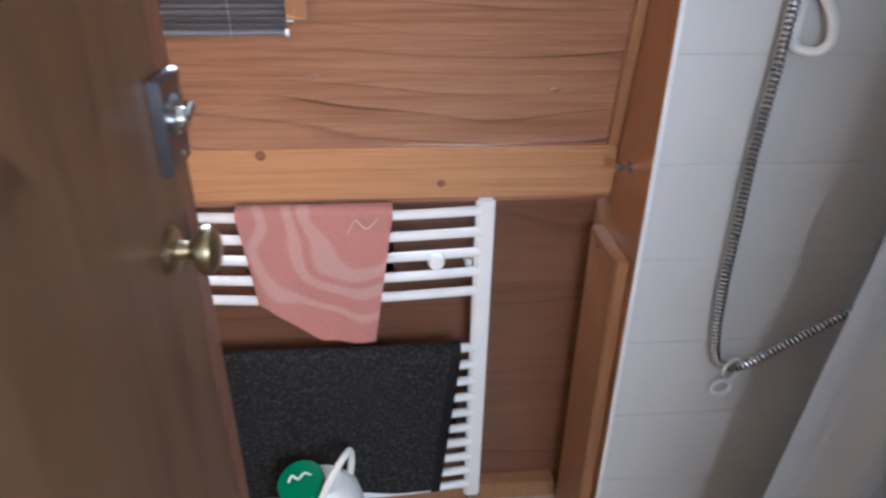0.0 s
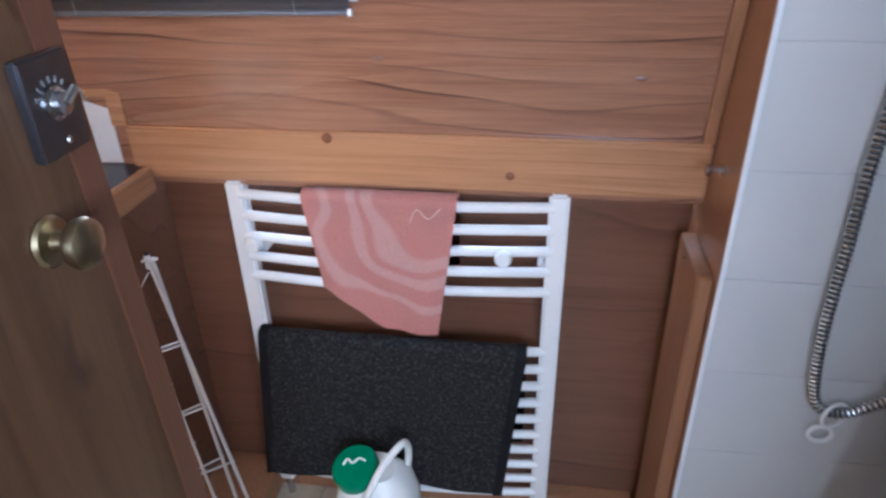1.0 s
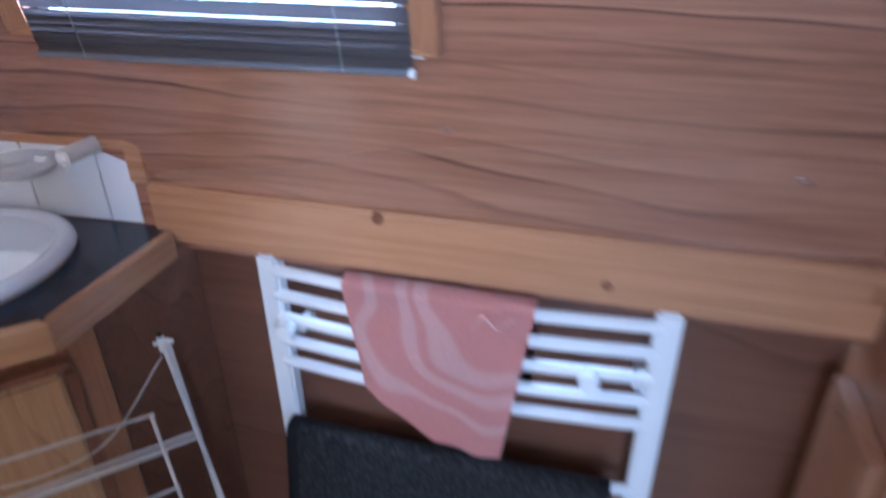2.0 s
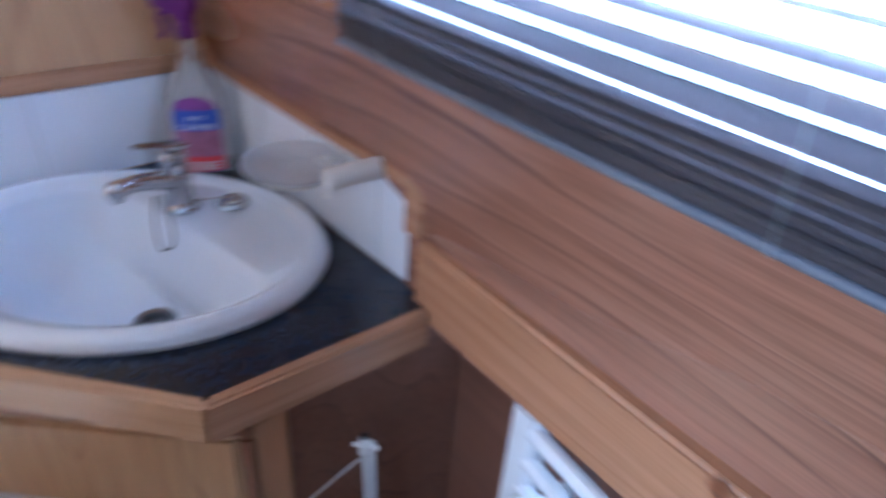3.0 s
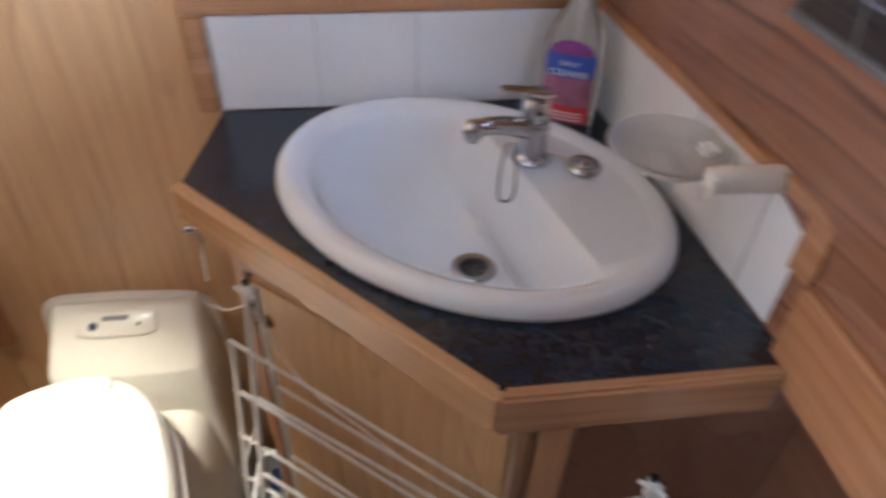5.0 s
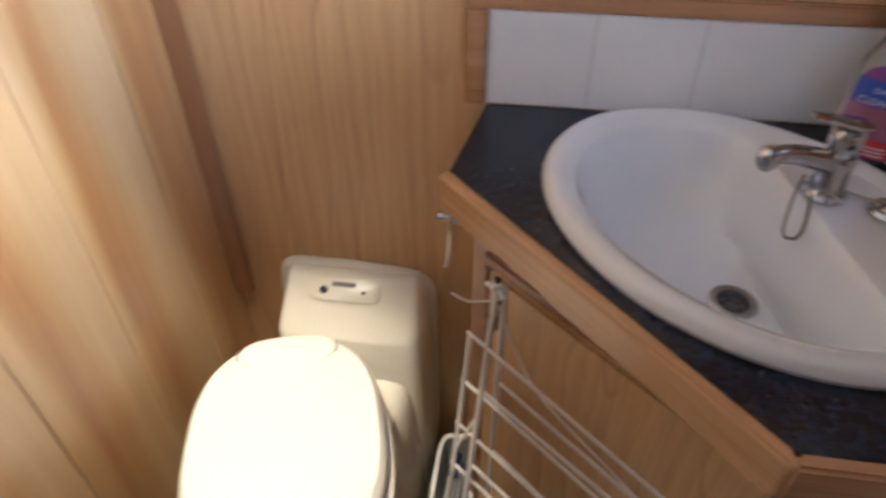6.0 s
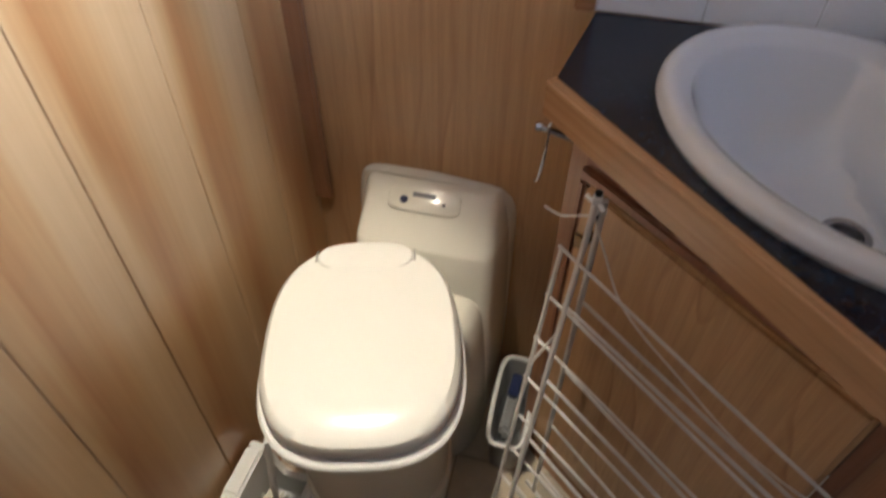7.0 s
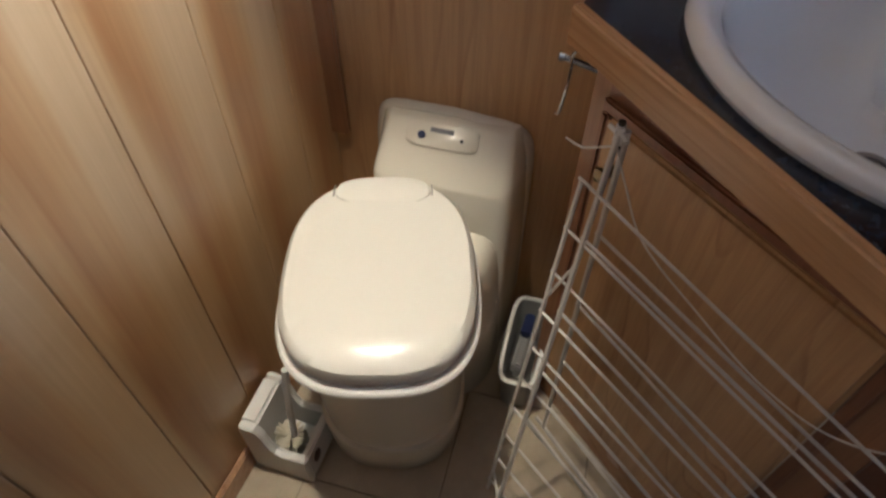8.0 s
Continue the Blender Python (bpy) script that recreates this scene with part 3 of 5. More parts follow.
FW = 0.047
o = (WX0 - FW, WX1 + FW, WZ0 - 0.014, WZ1 + FW)
part("frame_bar", frame_bar((WX1, WZ0), (o[1], o[2]), (o[1], o[3]), (WX1, WZ1)), PINE_UP, win)
part("frame_bar", frame_bar((o[0], o[2]), (WX0, WZ0), (WX0, WZ1), (o[0], o[3])), PINE_UP, win)
part("frame_bar", frame_bar((o[0], o[2]), (o[1], o[2]), (WX1, WZ0), (WX0, WZ0)), PINE, win)
part("frame_bar", frame_bar((WX0, WZ1), (WX1, WZ1), (o[1], o[3]), (o[0], o[3])), PINE, win)
yb = hull_y(1, 1.5) + 0.04
part("outer_frame", join([box((WX0 - 0.02, yb, WZ0 - 0.02), (WX0 + 0.02, yb + 0.02, WZ1 + 0.02)), box((WX1 - 0.02, yb, WZ0 - 0.02), (WX1 + 0.02, yb + 0.02, WZ1 + 0.02)), box((WX0 + 0.02, yb, WZ0 - 0.02), (WX1 - 0.02, yb + 0.02, WZ0 + 0.012)), box((WX0 + 0.02, yb, WZ1 - 0.01), (WX1 - 0.02, yb + 0.02, WZ1 + 0.02))]), FRAME_WHITE, win)
pane = part("pane", box((WX0 + 0.02, yb + 0.008, WZ0 + 0.012), (WX1 - 0.02, yb + 0.012, WZ1 - 0.01)), GLASS, win)
pane.visible_shadow = False

blind = thing("venetian_blind", "dark grey metal venetian blind lowered over the window, slats tilted open", "blind", (0.77, -0.06, 1.24))
BX0, BX1 = 0.468, 1.078


def blind_y(z, x=0.77):
    return -0.043 + 0.015 * (x - 0.77) + LEAN * (z - 1.243)


def slat(z, depth, tilt, x0=BX0, x1=BX1):
    bm = bmesh.new()
    rows = []
    for k in range(6):
        u = (k / 5 - 0.5) * depth
        crown = 0.0022 * (1 - (2 * k / 5 - 1) ** 2)
        yy, zz = u * math.cos(tilt) - crown * math.sin(tilt), u * math.sin(tilt) + crown * math.cos(tilt)
        rows.append([bm.verts.new((x, blind_y(z, x) + yy, z + zz)) for x in (x0, x1)])
    for a, b in zip(rows, rows[1:]):
        bm.faces.new((a[0], a[1], b[1], b[0]))
    bmesh.ops.solidify(bm, geom=bm.faces[:], thickness=0.0006)
    return bm


for z in (1.2560, 1.2680, 1.2800, 1.2920, 1.3020):
    part("slat", slat(z, 0.020, radians(-78)), BLIND, blind)
for k in range(19):
    z = 1.3235 + 0.0225 * k
    part("slat", slat(z, 0.0245, radians(min(-12, -66 + 15 * k))), BLIND, blind)
part("bottom_rail", tube([(BX0, blind_y(1.243, BX0), 1.241), (BX1, blind_y(1.243, BX1), 1.246)], 0.0046, 12), BLIND_RAIL, blind)
part("end_cap", lathe([(0.0068, 0), (0.0068, 0.007), (0, 0.008)], 12, Matrix.Translation((BX1 - 0.004, blind_y(1.243, BX1), 1.246)) @ pose(0, 0, 0, 0, 90, 0)), FRAME_WHITE, blind)
for x in (0.56, 0.98):
    part("cord", tube([(x, blind_y(1.243, x) - 0.008, 1.243), (x, blind_y(1.74, x) - 0.008, 1.74)], 0.0008, 6), GREY_BIN, blind)
part("head_rail", box((BX0, blind_y(1.755) - 0.015, 1.742), (BX1, blind_y(1.755) + 0.015, 1.770), 0.003), BLIND, blind)

structure("backdrop", box((-9.0, 6.0, -4.0), (11.0, 6.05, 9.0)), BRIGHT_SKY, "bright hazy sky outside the window", "sky")
structure("ground", box((-9.0, 0.4, -2.6), (11.0, 6.0, -2.5)), speckled("towpath_gravel", [(0.3, (0.16, 0.14, 0.11)), (0.7, (0.30, 0.28, 0.24))], 3.0, 0.9), "pale gravel bank outside the window", "ground")
# ---- the open door ----
door = thing("door", "open oak-veneered door with reddish lipping, chrome lock and brass knob", "door", (1.058, -1.19, 0), kind="structure")
DY = -0.742
part("leaf", box((1.042, -1.19, -0.07), (1.076, DY - 0.032, 1.87), 0.001), OAK, door)
part("lipping", box((1.042, DY - 0.032, -0.07), (1.0765, DY, 1.87), 0.002), DOOR_LIP, door)
DIAL = plain("worn_dial_engraving", (0.13, 0.13, 0.13), 0.5)
knob_at = Matrix.Translation((1.0765, -0.824, 1.237)) @ pose(0, 0, 0, 0, 90, 0)
knob = part("door_knob", lathe([(0.0185, 0), (0.0190, 0.002), (0.0165, 0.0045), (0.0080, 0.006), (0.0065, 0.014), (0.0100, 0.0175), (0.0175, 0.0215), (0.0190, 0.0260), (0.0178, 0.0305), (0.0130, 0.0340), (0.006, 0.0355), (0, 0.036)], 32, knob_at), BRASS, door, "aged brass knob")
LOCK_Y, LOCK_Z = -0.789, 1.325
lock = part("lock_plate", box((1.0765, LOCK_Y - 0.025, LOCK_Z - 0.036), (1.0855, LOCK_Y + 0.025, LOCK_Z + 0.032), 0.0016), LOCK, door, "dull chrome bathroom lock plate")
lever = join([lathe([(0.0115, 0), (0.0115, 0.0015), (0.0085, 0.003), (0.0075, 0.008), (0, 0.009)], 24, Matrix.Translation((1.0855, LOCK_Y, LOCK_Z)) @ pose(0, 0, 0, 0, 90, 0)),
              tube([(1.0925, LOCK_Y, LOCK_Z), (1.0945, LOCK_Y + 0.011, LOCK_Z + 0.008)], 0.0036, 10)])
part("turn_button", lever, STEEL, lock, "steel turn button")
for k in range(7):
    a = radians(20 + 23 * k)
    part("dial_mark", box((-0.0006, -0.0009, 0.0), (0.0006, 0.0009, 0.0045)), DIAL, lock).matrix_world = Matrix.Translation((1.0856, LOCK_Y + 0.0135 * math.cos(a), LOCK_Z + 0.0135 * math.sin(a))) @ Matrix.Rotation(a - math.pi / 2, 4, "X")
part("screw", lathe([(0, 0.0012), (0.0022, 0.001), (0.003, 0)], 10, Matrix.Translation((1.0855, LOCK_Y + 0.004, LOCK_Z - 0.027)) @ pose(0, 0, 0, 0, 90, 0)), STEEL, lock)

for ob in (bpy.data.objects["leaf"], bpy.data.objects["lipping"]):
    for v in ob.data.vertices:
        if v.co.y > -1.1:
            v.co.y += 0.004 - 0.045 * (v.co.z - 1.08)

door.location += Vector((0.012, -0.046, 0))

# ---- heated towel rail ----
rad = thing("towel_radiator", "white enamelled ladder towel radiator on the hull side", "radiator", (1.12, 0.03, 0))
RX0, RX1, RY = 0.750, 1.488, 0.030
for x0 in (RX0, RX1 - 0.042):
    part("upright", box((x0, RY - 0.020, -0.02), (x0 + 0.042, RY + 0.015, 0.888), 0.006, 3), WHITE_ENAMEL, rad)
bars = [0.858, 0.806, 0.755, 0.704, 0.653] + [0.490 - 0.0515 * i for i in range(10)]
for z in bars:
    pts = [(RX0 + 0.03 + (RX1 - RX0 - 0.06) * k / 12, RY - 0.012 - 0.022 * math.sin(math.pi * k / 12), z) for k in range(13)]
    part("bar", tube(pts, 0.0115, 10, caps=False), WHITE_ENAMEL, rad)
for x in (0.803, 1.357):
    part("mounting_knob", lathe([(0.016, -0.004), (0.019, 0.002), (0.019, 0.012), (0.015, 0.019), (0, 0.021)], 20, Matrix.Translation((x, RY - 0.028, 0.745)) @ pose(0, 0, 0, 90, 0, 0)), WHITE_PLASTIC, rad)
for x in (0.80, 1.44):
    part("bracket", box((x - 0.01, RY + 0.014, 0.70), (x + 0.01, 0.10, 0.72), 0.002), WHITE_PLASTIC, rad)
part("valve", tube([(RX0 + 0.02, RY, -0.02), (RX0 + 0.02, RY, FZ)], 0.011, 12), CHROME, rad)
part("valve", tube([(RX1 - 0.02, RY, -0.02), (RX1 - 0.02, RY, FZ)], 0.011, 12), CHROME, rad)


def cloth_over(x_of, y_front, y_back, z_top, z_front, z_back, thick, nx=24, nz=26, wave=0.004):
    """Cloth hung over a bar: a front fall, a fold over the top and a back fall."""
    bm = bmesh.new()
    rows = []
    r = (y_back - y_front) / 2
    for j in range(2 * nz + 7):
        row = []
        for i in range(nx + 1):
            u = i / nx
            zf, zb = z_front(u), z_back
            if j < nz:
                s = j / nz
                z = zf + (z_top - zf) * s
                y = y_front - wave * math.sin(9 * u + 2.2 * s) * (1 - s) ** 0.7 - 0.003 * math.sin(17 * u - s * 3) * (1 - s)
                x = x_of(u, 1 - s)
            elif j < nz + 7:
                a = math.pi * (j - nz) / 6
                z = z_top + r * math.sin(a) * 0.8
                y = (y_front + y_back) / 2 - r * math.cos(a)
                x = x_of(u, 0)
            else:
                s = (j - nz - 6) / nz
                z = z_top + (zb - z_top) * s
                y = y_back
                x = x_of(u, 0)
            row.append(bm.verts.new((x, y, z)))
        rows.append(row)
    for a, b in zip(rows, rows[1:]):
        for i in range(nx):
            bm.faces.new((a[i], a[i + 1], b[i + 1], b[i]))
    bmesh.ops.solidify(bm, geom=bm.faces[:], thickness=thick)
    return bm


towel = thing("hand_towel", "folded coral pink towel with pale wavy stripes over the radiator bars", "towel", (1.09, -0.02, 0.6))


def towel_edge(u):
    return 0.668 - 0.108 * min(1, u * 1.9) ** 0.85 - 0.012 * u


part("cloth", cloth_over(lambda u, s: 0.934 + 0.328 * u + (0.03 * s * (1 - u) - 0.045 * s * u), -0.026, 0.018, 0.872, towel_edge, 0.70, 0.007), TOWEL, towel)
part("under_fold", cloth_over(lambda u, s: 0.937 + 0.20 * u + 0.022 * s + 0.02 * s * u, -0.0185, 0.010, 0.866, lambda u: 0.655 - 0.075 * u ** 0.8, 0.70, 0.006, wave=0.003), TOWEL, towel)
part("hem", tube(spline([(1.165, -0.036, 0.835), (1.182, -0.037, 0.865), (1.205, -0.037, 0.845), (1.23, -0.037, 0.868)], 6), 0.0016, 6), plain("pale_stitching", (0.80, 0.52, 0.45), 0.9), towel, "pale stitched motif")

mat = thing("bath_mat", "charcoal bath mat with black binding hung over the radiator", "mat", (1.1, -0.03, 0.3))
part("mat_cloth", cloth_over(lambda u, s: 0.797 + 0.600 * u - 0.045 * s, -0.032, 0.016, 0.500, lambda u: 0.055 + 0.01 * math.sin(3 * u), 0.20, 0.010, wave=0.003), MAT, mat)
for x0 in (0.785, 1.394):
    part("binding", cloth_over(lambda u, s: x0 + 0.024 * u - 0.045 * s, -0.034, 0.018, 0.502, lambda u: 0.053, 0.20, 0.012, nx=3, wave=0.003), MAT_EDGE, mat)

# ---- jug on the floor ----
jug = thing("waste_jug", "white plastic jug with green screw cap and carrying handle", "container", (1.10, -0.19, 0))
secs = []
for z, a, b in ((0.0, 0.075, 0.085), (0.01, 0.085, 0.095), (0.12, 0.088, 0.098), (0.19, 0.086, 0.096), (0.235, 0.075, 0.084), (0.262, 0.055, 0.06), (0.275, 0.045, 0.045)):
    secs.append([(x, y, z) for x, y in superellipse(1.098, -0.19, b, a, 2.6)])
part("body", loft(secs), JUG, jug)
capm = Matrix.Translation((1.060, -0.200, 0.262)) @ pose(0, 0, 0, 14, -10, 0)
cap = part("cap", lathe([(0.052, 0), (0.053, 0.004), (0.053, 0.026), (0.050, 0.031), (0, 0.032)], 36, capm), GREEN, jug, "green screw cap with moulded mark")
part("cap_mark", tube([capm @ Vector(p) for p in spline([(-0.026, 0.0, 0.033), (-0.018, 0.014, 0.033), (-0.004, 0.004, 0.033), (0.010, 0.015, 0.033), (0.026, 0.008, 0.033)], 6)], 0.0028, 6), JUG, cap)
part("handle", tube(spline([(1.085, -0.255, 0.215), (1.098, -0.262, 0.265), (1.125, -0.235, 0.318), (1.160, -0.185, 0.342), (1.166, -0.150, 0.300), (1.160, -0.140, 0.225)], 6), 0.0085, 10), JUG, jug)

jug.location = Vector((1.10, -0.19, 0)) + Vector((-0.022, 0.056, FZ))
jug.scale = (1.06, 1.06, 1.14)

# ---- basin unit ----
U, N = Vector((0.714, 0.700)), Vector((0.700, -0.714))
CL, CR = Vector((0.195, -0.648)), Vector((0.580, -0.288))


def diag(s, out=0.0):
    return tuple(CL + U * s + N * out)


counter = thing("counter", "dark blue granite-pattern worktop cut diagonally, with pine edging", "worktop", (0.3, -0.3, H - 0.03))
part("top", holed([(0.007, -0.614), tuple(CL), tuple(CR), (0.582, 0.013), (0.56, 0.013), (0.007, -0.028)], (0.267, -0.268), 0.256, 0.200, H - 0.03, H), GRANITE, counter)
part("edging", prism([diag(0, 0.0), (CR.x, CR.y), (CR.x + 0.0185, CR.y - 0.0075), diag(-0.004, 0.0175)], H - 0.056, H + 0.003, 0.004, 3), PINE_DIAGONAL, counter, "rounded pine edging")
part("edging", prism([(CR.x, CR.y), (0.582, 0.0), (0.600, 0.0), (CR.x + 0.0185, CR.y - 0.0075)], H - 0.056, H + 0.003, 0.004, 3), PINE_TRIM, counter, "rounded pine edging")

cab = thing("basin_cabinet", "pale wood basin cabinet with a framed door under the worktop", "cabinet", (0.3, -0.3, FZ))
PL, PR = Vector((0.182, -0.612)), Vector((0.556, -0.188))
CU = (PR - PL).normalized()
CN = Vector((CU.y, -CU.x))
CLEN = (PR - PL).length


def face(s, out=0.0):
    return tuple(PL + CU * s + CN * out)


DT = 0.768   # top of the cabinet door
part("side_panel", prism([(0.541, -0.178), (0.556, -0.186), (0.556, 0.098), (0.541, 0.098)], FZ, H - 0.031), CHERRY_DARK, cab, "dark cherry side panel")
part("end_panel", prism([(0.002, -0.600), face(0.0, -0.001), face(0.012, -0.016), (0.002, -0.585)], FZ, H - 0.031), ASH, cab)
part("stile", slab(face(0.0), face(0.032), CN, -0.018, FZ, H - 0.031), PINE_UP, cab)
part("stile", slab(face(0.520), face(CLEN), CN, -0.018, FZ, H - 0.031, 0.002), PINE_UP, cab)
part("rail", slab(face(0.032), face(0.520), CN, -0.018, DT + 0.020, H - 0.031), EDGE_BROWN, cab)
part("plinth", slab(face(0.032), face(0.520), CN, -0.018, FZ, 0.0), PINE_TRIM, cab)
cdoor = part("cabinet_door", slab(face(0.046), face(0.500), CN, 0.014, 0.02, DT, 0.006), ASH_DOOR, cab, "pale veneered door")
for s0, s1, z0, z1 in ((0.030, 0.522, DT + 0.001, DT + 0.024), (0.502, 0.522, 0.004, DT), (0.030, 0.044, 0.004, DT)):
    part("moulding", slab(face(s0), face(s1), CN, 0.010, z0, z1, 0.004), EDGE_BROWN, cdoor, "darker edge moulding")
lx = Vector((*face(0.078, 0.014), 0.690))
latch_turn = Matrix.Translation(lx) @ Matrix.Rotation(math.atan2(CN.y, CN.x), 4, "Z") @ pose(0, 0, 0, 0, 90, 0)
latch = part("latch", lathe([(0.012, 0), (0.012, 0.003), (0.006, 0.004), (0.006, 0.014), (0.012, 0.017), (0.012, 0.023), (0, 0.026)], 18, latch_turn), plain("dark_bronze", (0.16, 0.11, 0.06), 0.3, metal=1.0), cab, "dark bronze turn knob")
part("keeper", box((-0.009, -0.004, -0.026), (0.009, 0.006, -0.004), 0.002), BRASS, latch, "small brass keeper").matrix_world = Matrix.Translation(lx + Vector((-0.012, -0.018, -0.008)))

# basin: rolled rim, tap ledge, bowl
basin = thing("basin", "white oval ceramic inset basin with rolled rim", "basin", (0.265, -0.268, H))
EA = math.atan2(0.755, 0.656)
BM = Matrix.Translation((0.260, -0.271, H)) @ Matrix.Rotation(EA, 4, "Z")
A, B = 0.279, 0.214
secs = []
count = 72


def ring(a, b, z, dy=0.0, power=2.0, flat=0.0):
    out = []
    for x, y in superellipse(0, dy, a, b, power, count):
        out.append(tuple(BM @ Vector((x, min(y, dy + b * (1 - flat)) if flat else y, z))))
    return out


LEDGE = Vector((0.575, 0.818))


def bowl_ring(inset, z, limit, power=2.0, dy=0.0):
    """A bowl section, flattened towards the tap ledge."""
    out = []
    for x, y in superellipse(0, dy, A - inset, B - inset, power, count):
        over = x * LEDGE.x + y * LEDGE.y - limit
        if over > -0.02:
            push = over + 0.02 - 0.02 * (1 - math.exp(-(over + 0.02) / 0.02))
            x, y = x - LEDGE.x * push, y - LEDGE.y * push
        out.append(tuple(BM @ Vector((x, y, z))))
    return out


secs = [ring(A - 0.012, B - 0.012, -0.02), ring(A - 0.003, B - 0.003, 0.001), ring(A, B, 0.008), ring(A - 0.002, B - 0.002, 0.017), ring(A - 0.009, B - 0.009, 0.024), ring(A - 0.018, B - 0.018, 0.026), ring(A - 0.027, B - 0.027, 0.023),
        ring(A - 0.034, B - 0.034, 0.017)]
secs += [bowl_ring(0.042, 0.013, 0.082), bowl_ring(0.045, 0.008, 0.076), bowl_ring(0.049, 0.0, 0.071), bowl_ring(0.058, -0.022, 0.062), bowl_ring(0.072, -0.048, 0.052), bowl_ring(0.094, -0.075, 0.043),
         bowl_ring(0.122, -0.099, 0.050), bowl_ring(0.146, -0.113, 0.052, 2.0, -0.004), bowl_ring(0.164, -0.1185, 0.055, 2.0, -0.006), [tuple(BM @ Vector((x + 0.022, y - 0.007, -0.119))) for x, y in superellipse(0, 0, 0.024, 0.024, 2.0, count)]]
part("bowl", loft(secs, closed_ends=False), CERAMIC, basin)
dm = BM @ Matrix.Translation((0.022, -0.007, -0.1175))
drain = part("drain", lathe([(0.031, 0.0005), (0.0315, 0.003), (0.029, 0.0045), (0.0215, 0.0035), (0.0195, -0.004), (0.0185, -0.010), (0.0, -0.010)], 36, dm), STEEL, basin, "steel waste fitting")
part("strainer", lathe([(0.0182, -0.0095), (0.0182, -0.0075), (0.006, -0.0065), (0.0045, -0.004), (0, -0.0035)], 28, dm), LOCK, drain, "dark steel strainer")
for k in range(6):
    a = k * math.tau / 6 + 0.3
    part("strainer_hole", lathe([(0.0036, -0.0066), (0.0036, -0.0060), (0, -0.0060)], 12, dm @ Matrix.Translation((0.0115 * math.cos(a), 0.0115 * math.sin(a), 0))), BLACK, drain)

# mixer tap on the ledge
tapx, tapy, tapz = 0.205, -0.172, H + 0.016
tap = thing("mixer_tap", "chrome single-lever basin mixer tap", "tap", (tapx, tapy, tapz))
aim = Vector((0.226 - tapx, -0.256 - tapy, 0)).normalized()
base = Vector((tapx, tapy, tapz))
side = Vector((-aim.y, aim.x, 0))
part("body", lathe([(0.027, 0), (0.027, 0.004), (0.0235, 0.007), (0.0205, 0.012), (0.0195, 0.030), (0.0200, 0.052), (0.0188, 0.060), (0.0178, 0.0615), (0, 0.062)], 32, Matrix.Translation(base)), CHROME, tap)
part("spout", tube(spline([tuple(base + aim * 0.004 + Vector((0, 0, 0.046))), tuple(base + aim * 0.035 + Vector((0, 0, 0.057))), tuple(base + aim * 0.068 + Vector((0, 0, 0.064))), tuple(base + aim * 0.092 + Vector((0, 0, 0.064)))], 6), 0.0132, 18, scale=[1.12 - 0.012 * k for k in range(19)]), CHROME, tap)
part("aerator", lathe([(0.0, 0.0), (0.0095, 0.0), (0.0105, 0.002), (0.0125, 0.006), (0.0142, 0.014), (0.0138, 0.021), (0.0105, 0.027), (0.005, 0.030), (0, 0.0305)], 24, Matrix.Translation(base + aim * 0.092 + Vector((0, 0, 0.047)))), CHROME, tap)
head_turn = Matrix.Translation(base + Vector((0, 0, 0.0630))) @ Matrix.Rotation(radians(7), 4, side)
part("lever_base", lathe([(0.0176, 0.0), (0.0186, 0.002), (0.0190, 0.016), (0.0186, 0.028), (0.0150, 0.0335), (0.007, 0.0355), (0, 0.036)], 28, head_turn), CHROME, tap)
secs = []
for along, up, wide, thick in ((-0.016, 0.0990, 0.013, 0.004), (0.0, 0.1010, 0.0155, 0.0055), (0.018, 0.1060, 0.0125, 0.0045), (0.035, 0.1110, 0.0095, 0.0036), (0.051, 0.1145, 0.0090, 0.0030), (0.056, 0.1150, 0.0065, 0.0018)):
    c = base + aim * along + Vector((0, 0, up))
    secs.append([tuple(c + side * x + Vector((0, 0, y))) for x, y in superellipse(0, 0, wide, thick, 3, 20)])
part("lever", loft(secs), CHROME, tap)
part("marker", lathe([(0.0052, 0), (0.0052, 0.0012), (0, 0.0014)], 4, Matrix.Translation(base + Vector((0.0182, -0.002, 0.080))) @ pose(0, 0, 0, 0, 90, 0)), BLACK, tap, "dark square temperature mark")

plug = thing("basin_plug", "chrome basin plug resting on the ledge with its chain", "plug", (0.236, -0.108, H + 0.02))
part("plug_body", lathe([(0.024, 0), (0.025, 0.003), (0.021, 0.007), (0.012, 0.006), (0.010, 0.009), (0, 0.010)], 28, Matrix.Translation((0.240, -0.108, H + 0.020))), STEEL, plug)
part("chain", tube(spline([(0.240, -0.112, H + 0.032), (0.225, -0.130, H + 0.028), (0.215, -0.145, H + 0.026), (0.212, -0.158, H + 0.030)], 8), 0.0014, 6), CHROME, plug)
lean_by = Vector((0.16, 0.98, 0))
loop = [Vector(p) + lean_by * (w - 0.013) + Vector((-0.008, 0, 0.010)) for p, w in (((0.236, -0.196, H + 0.046), -0.004), ((0.255, -0.201, H + 0.026), -0.0095), ((0.275, -0.206, H - 0.002), -0.0110), ((0.283, -0.209, H - 0.013), -0.007), ((0.284, -0.209, H - 0.015), 0.0), ((0.283, -0.209, H - 0.013), 0.007), ((0.275, -0.206, H - 0.002), 0.0110), ((0.255, -0.201, H + 0.026), 0.0095), ((0.236, -0.196, H + 0.046), 0.004))]
part("bead_chain", tube(spline(loop, 6), 0.0019, 6), HOSE_GAP, plug, "dark bead chain loop")

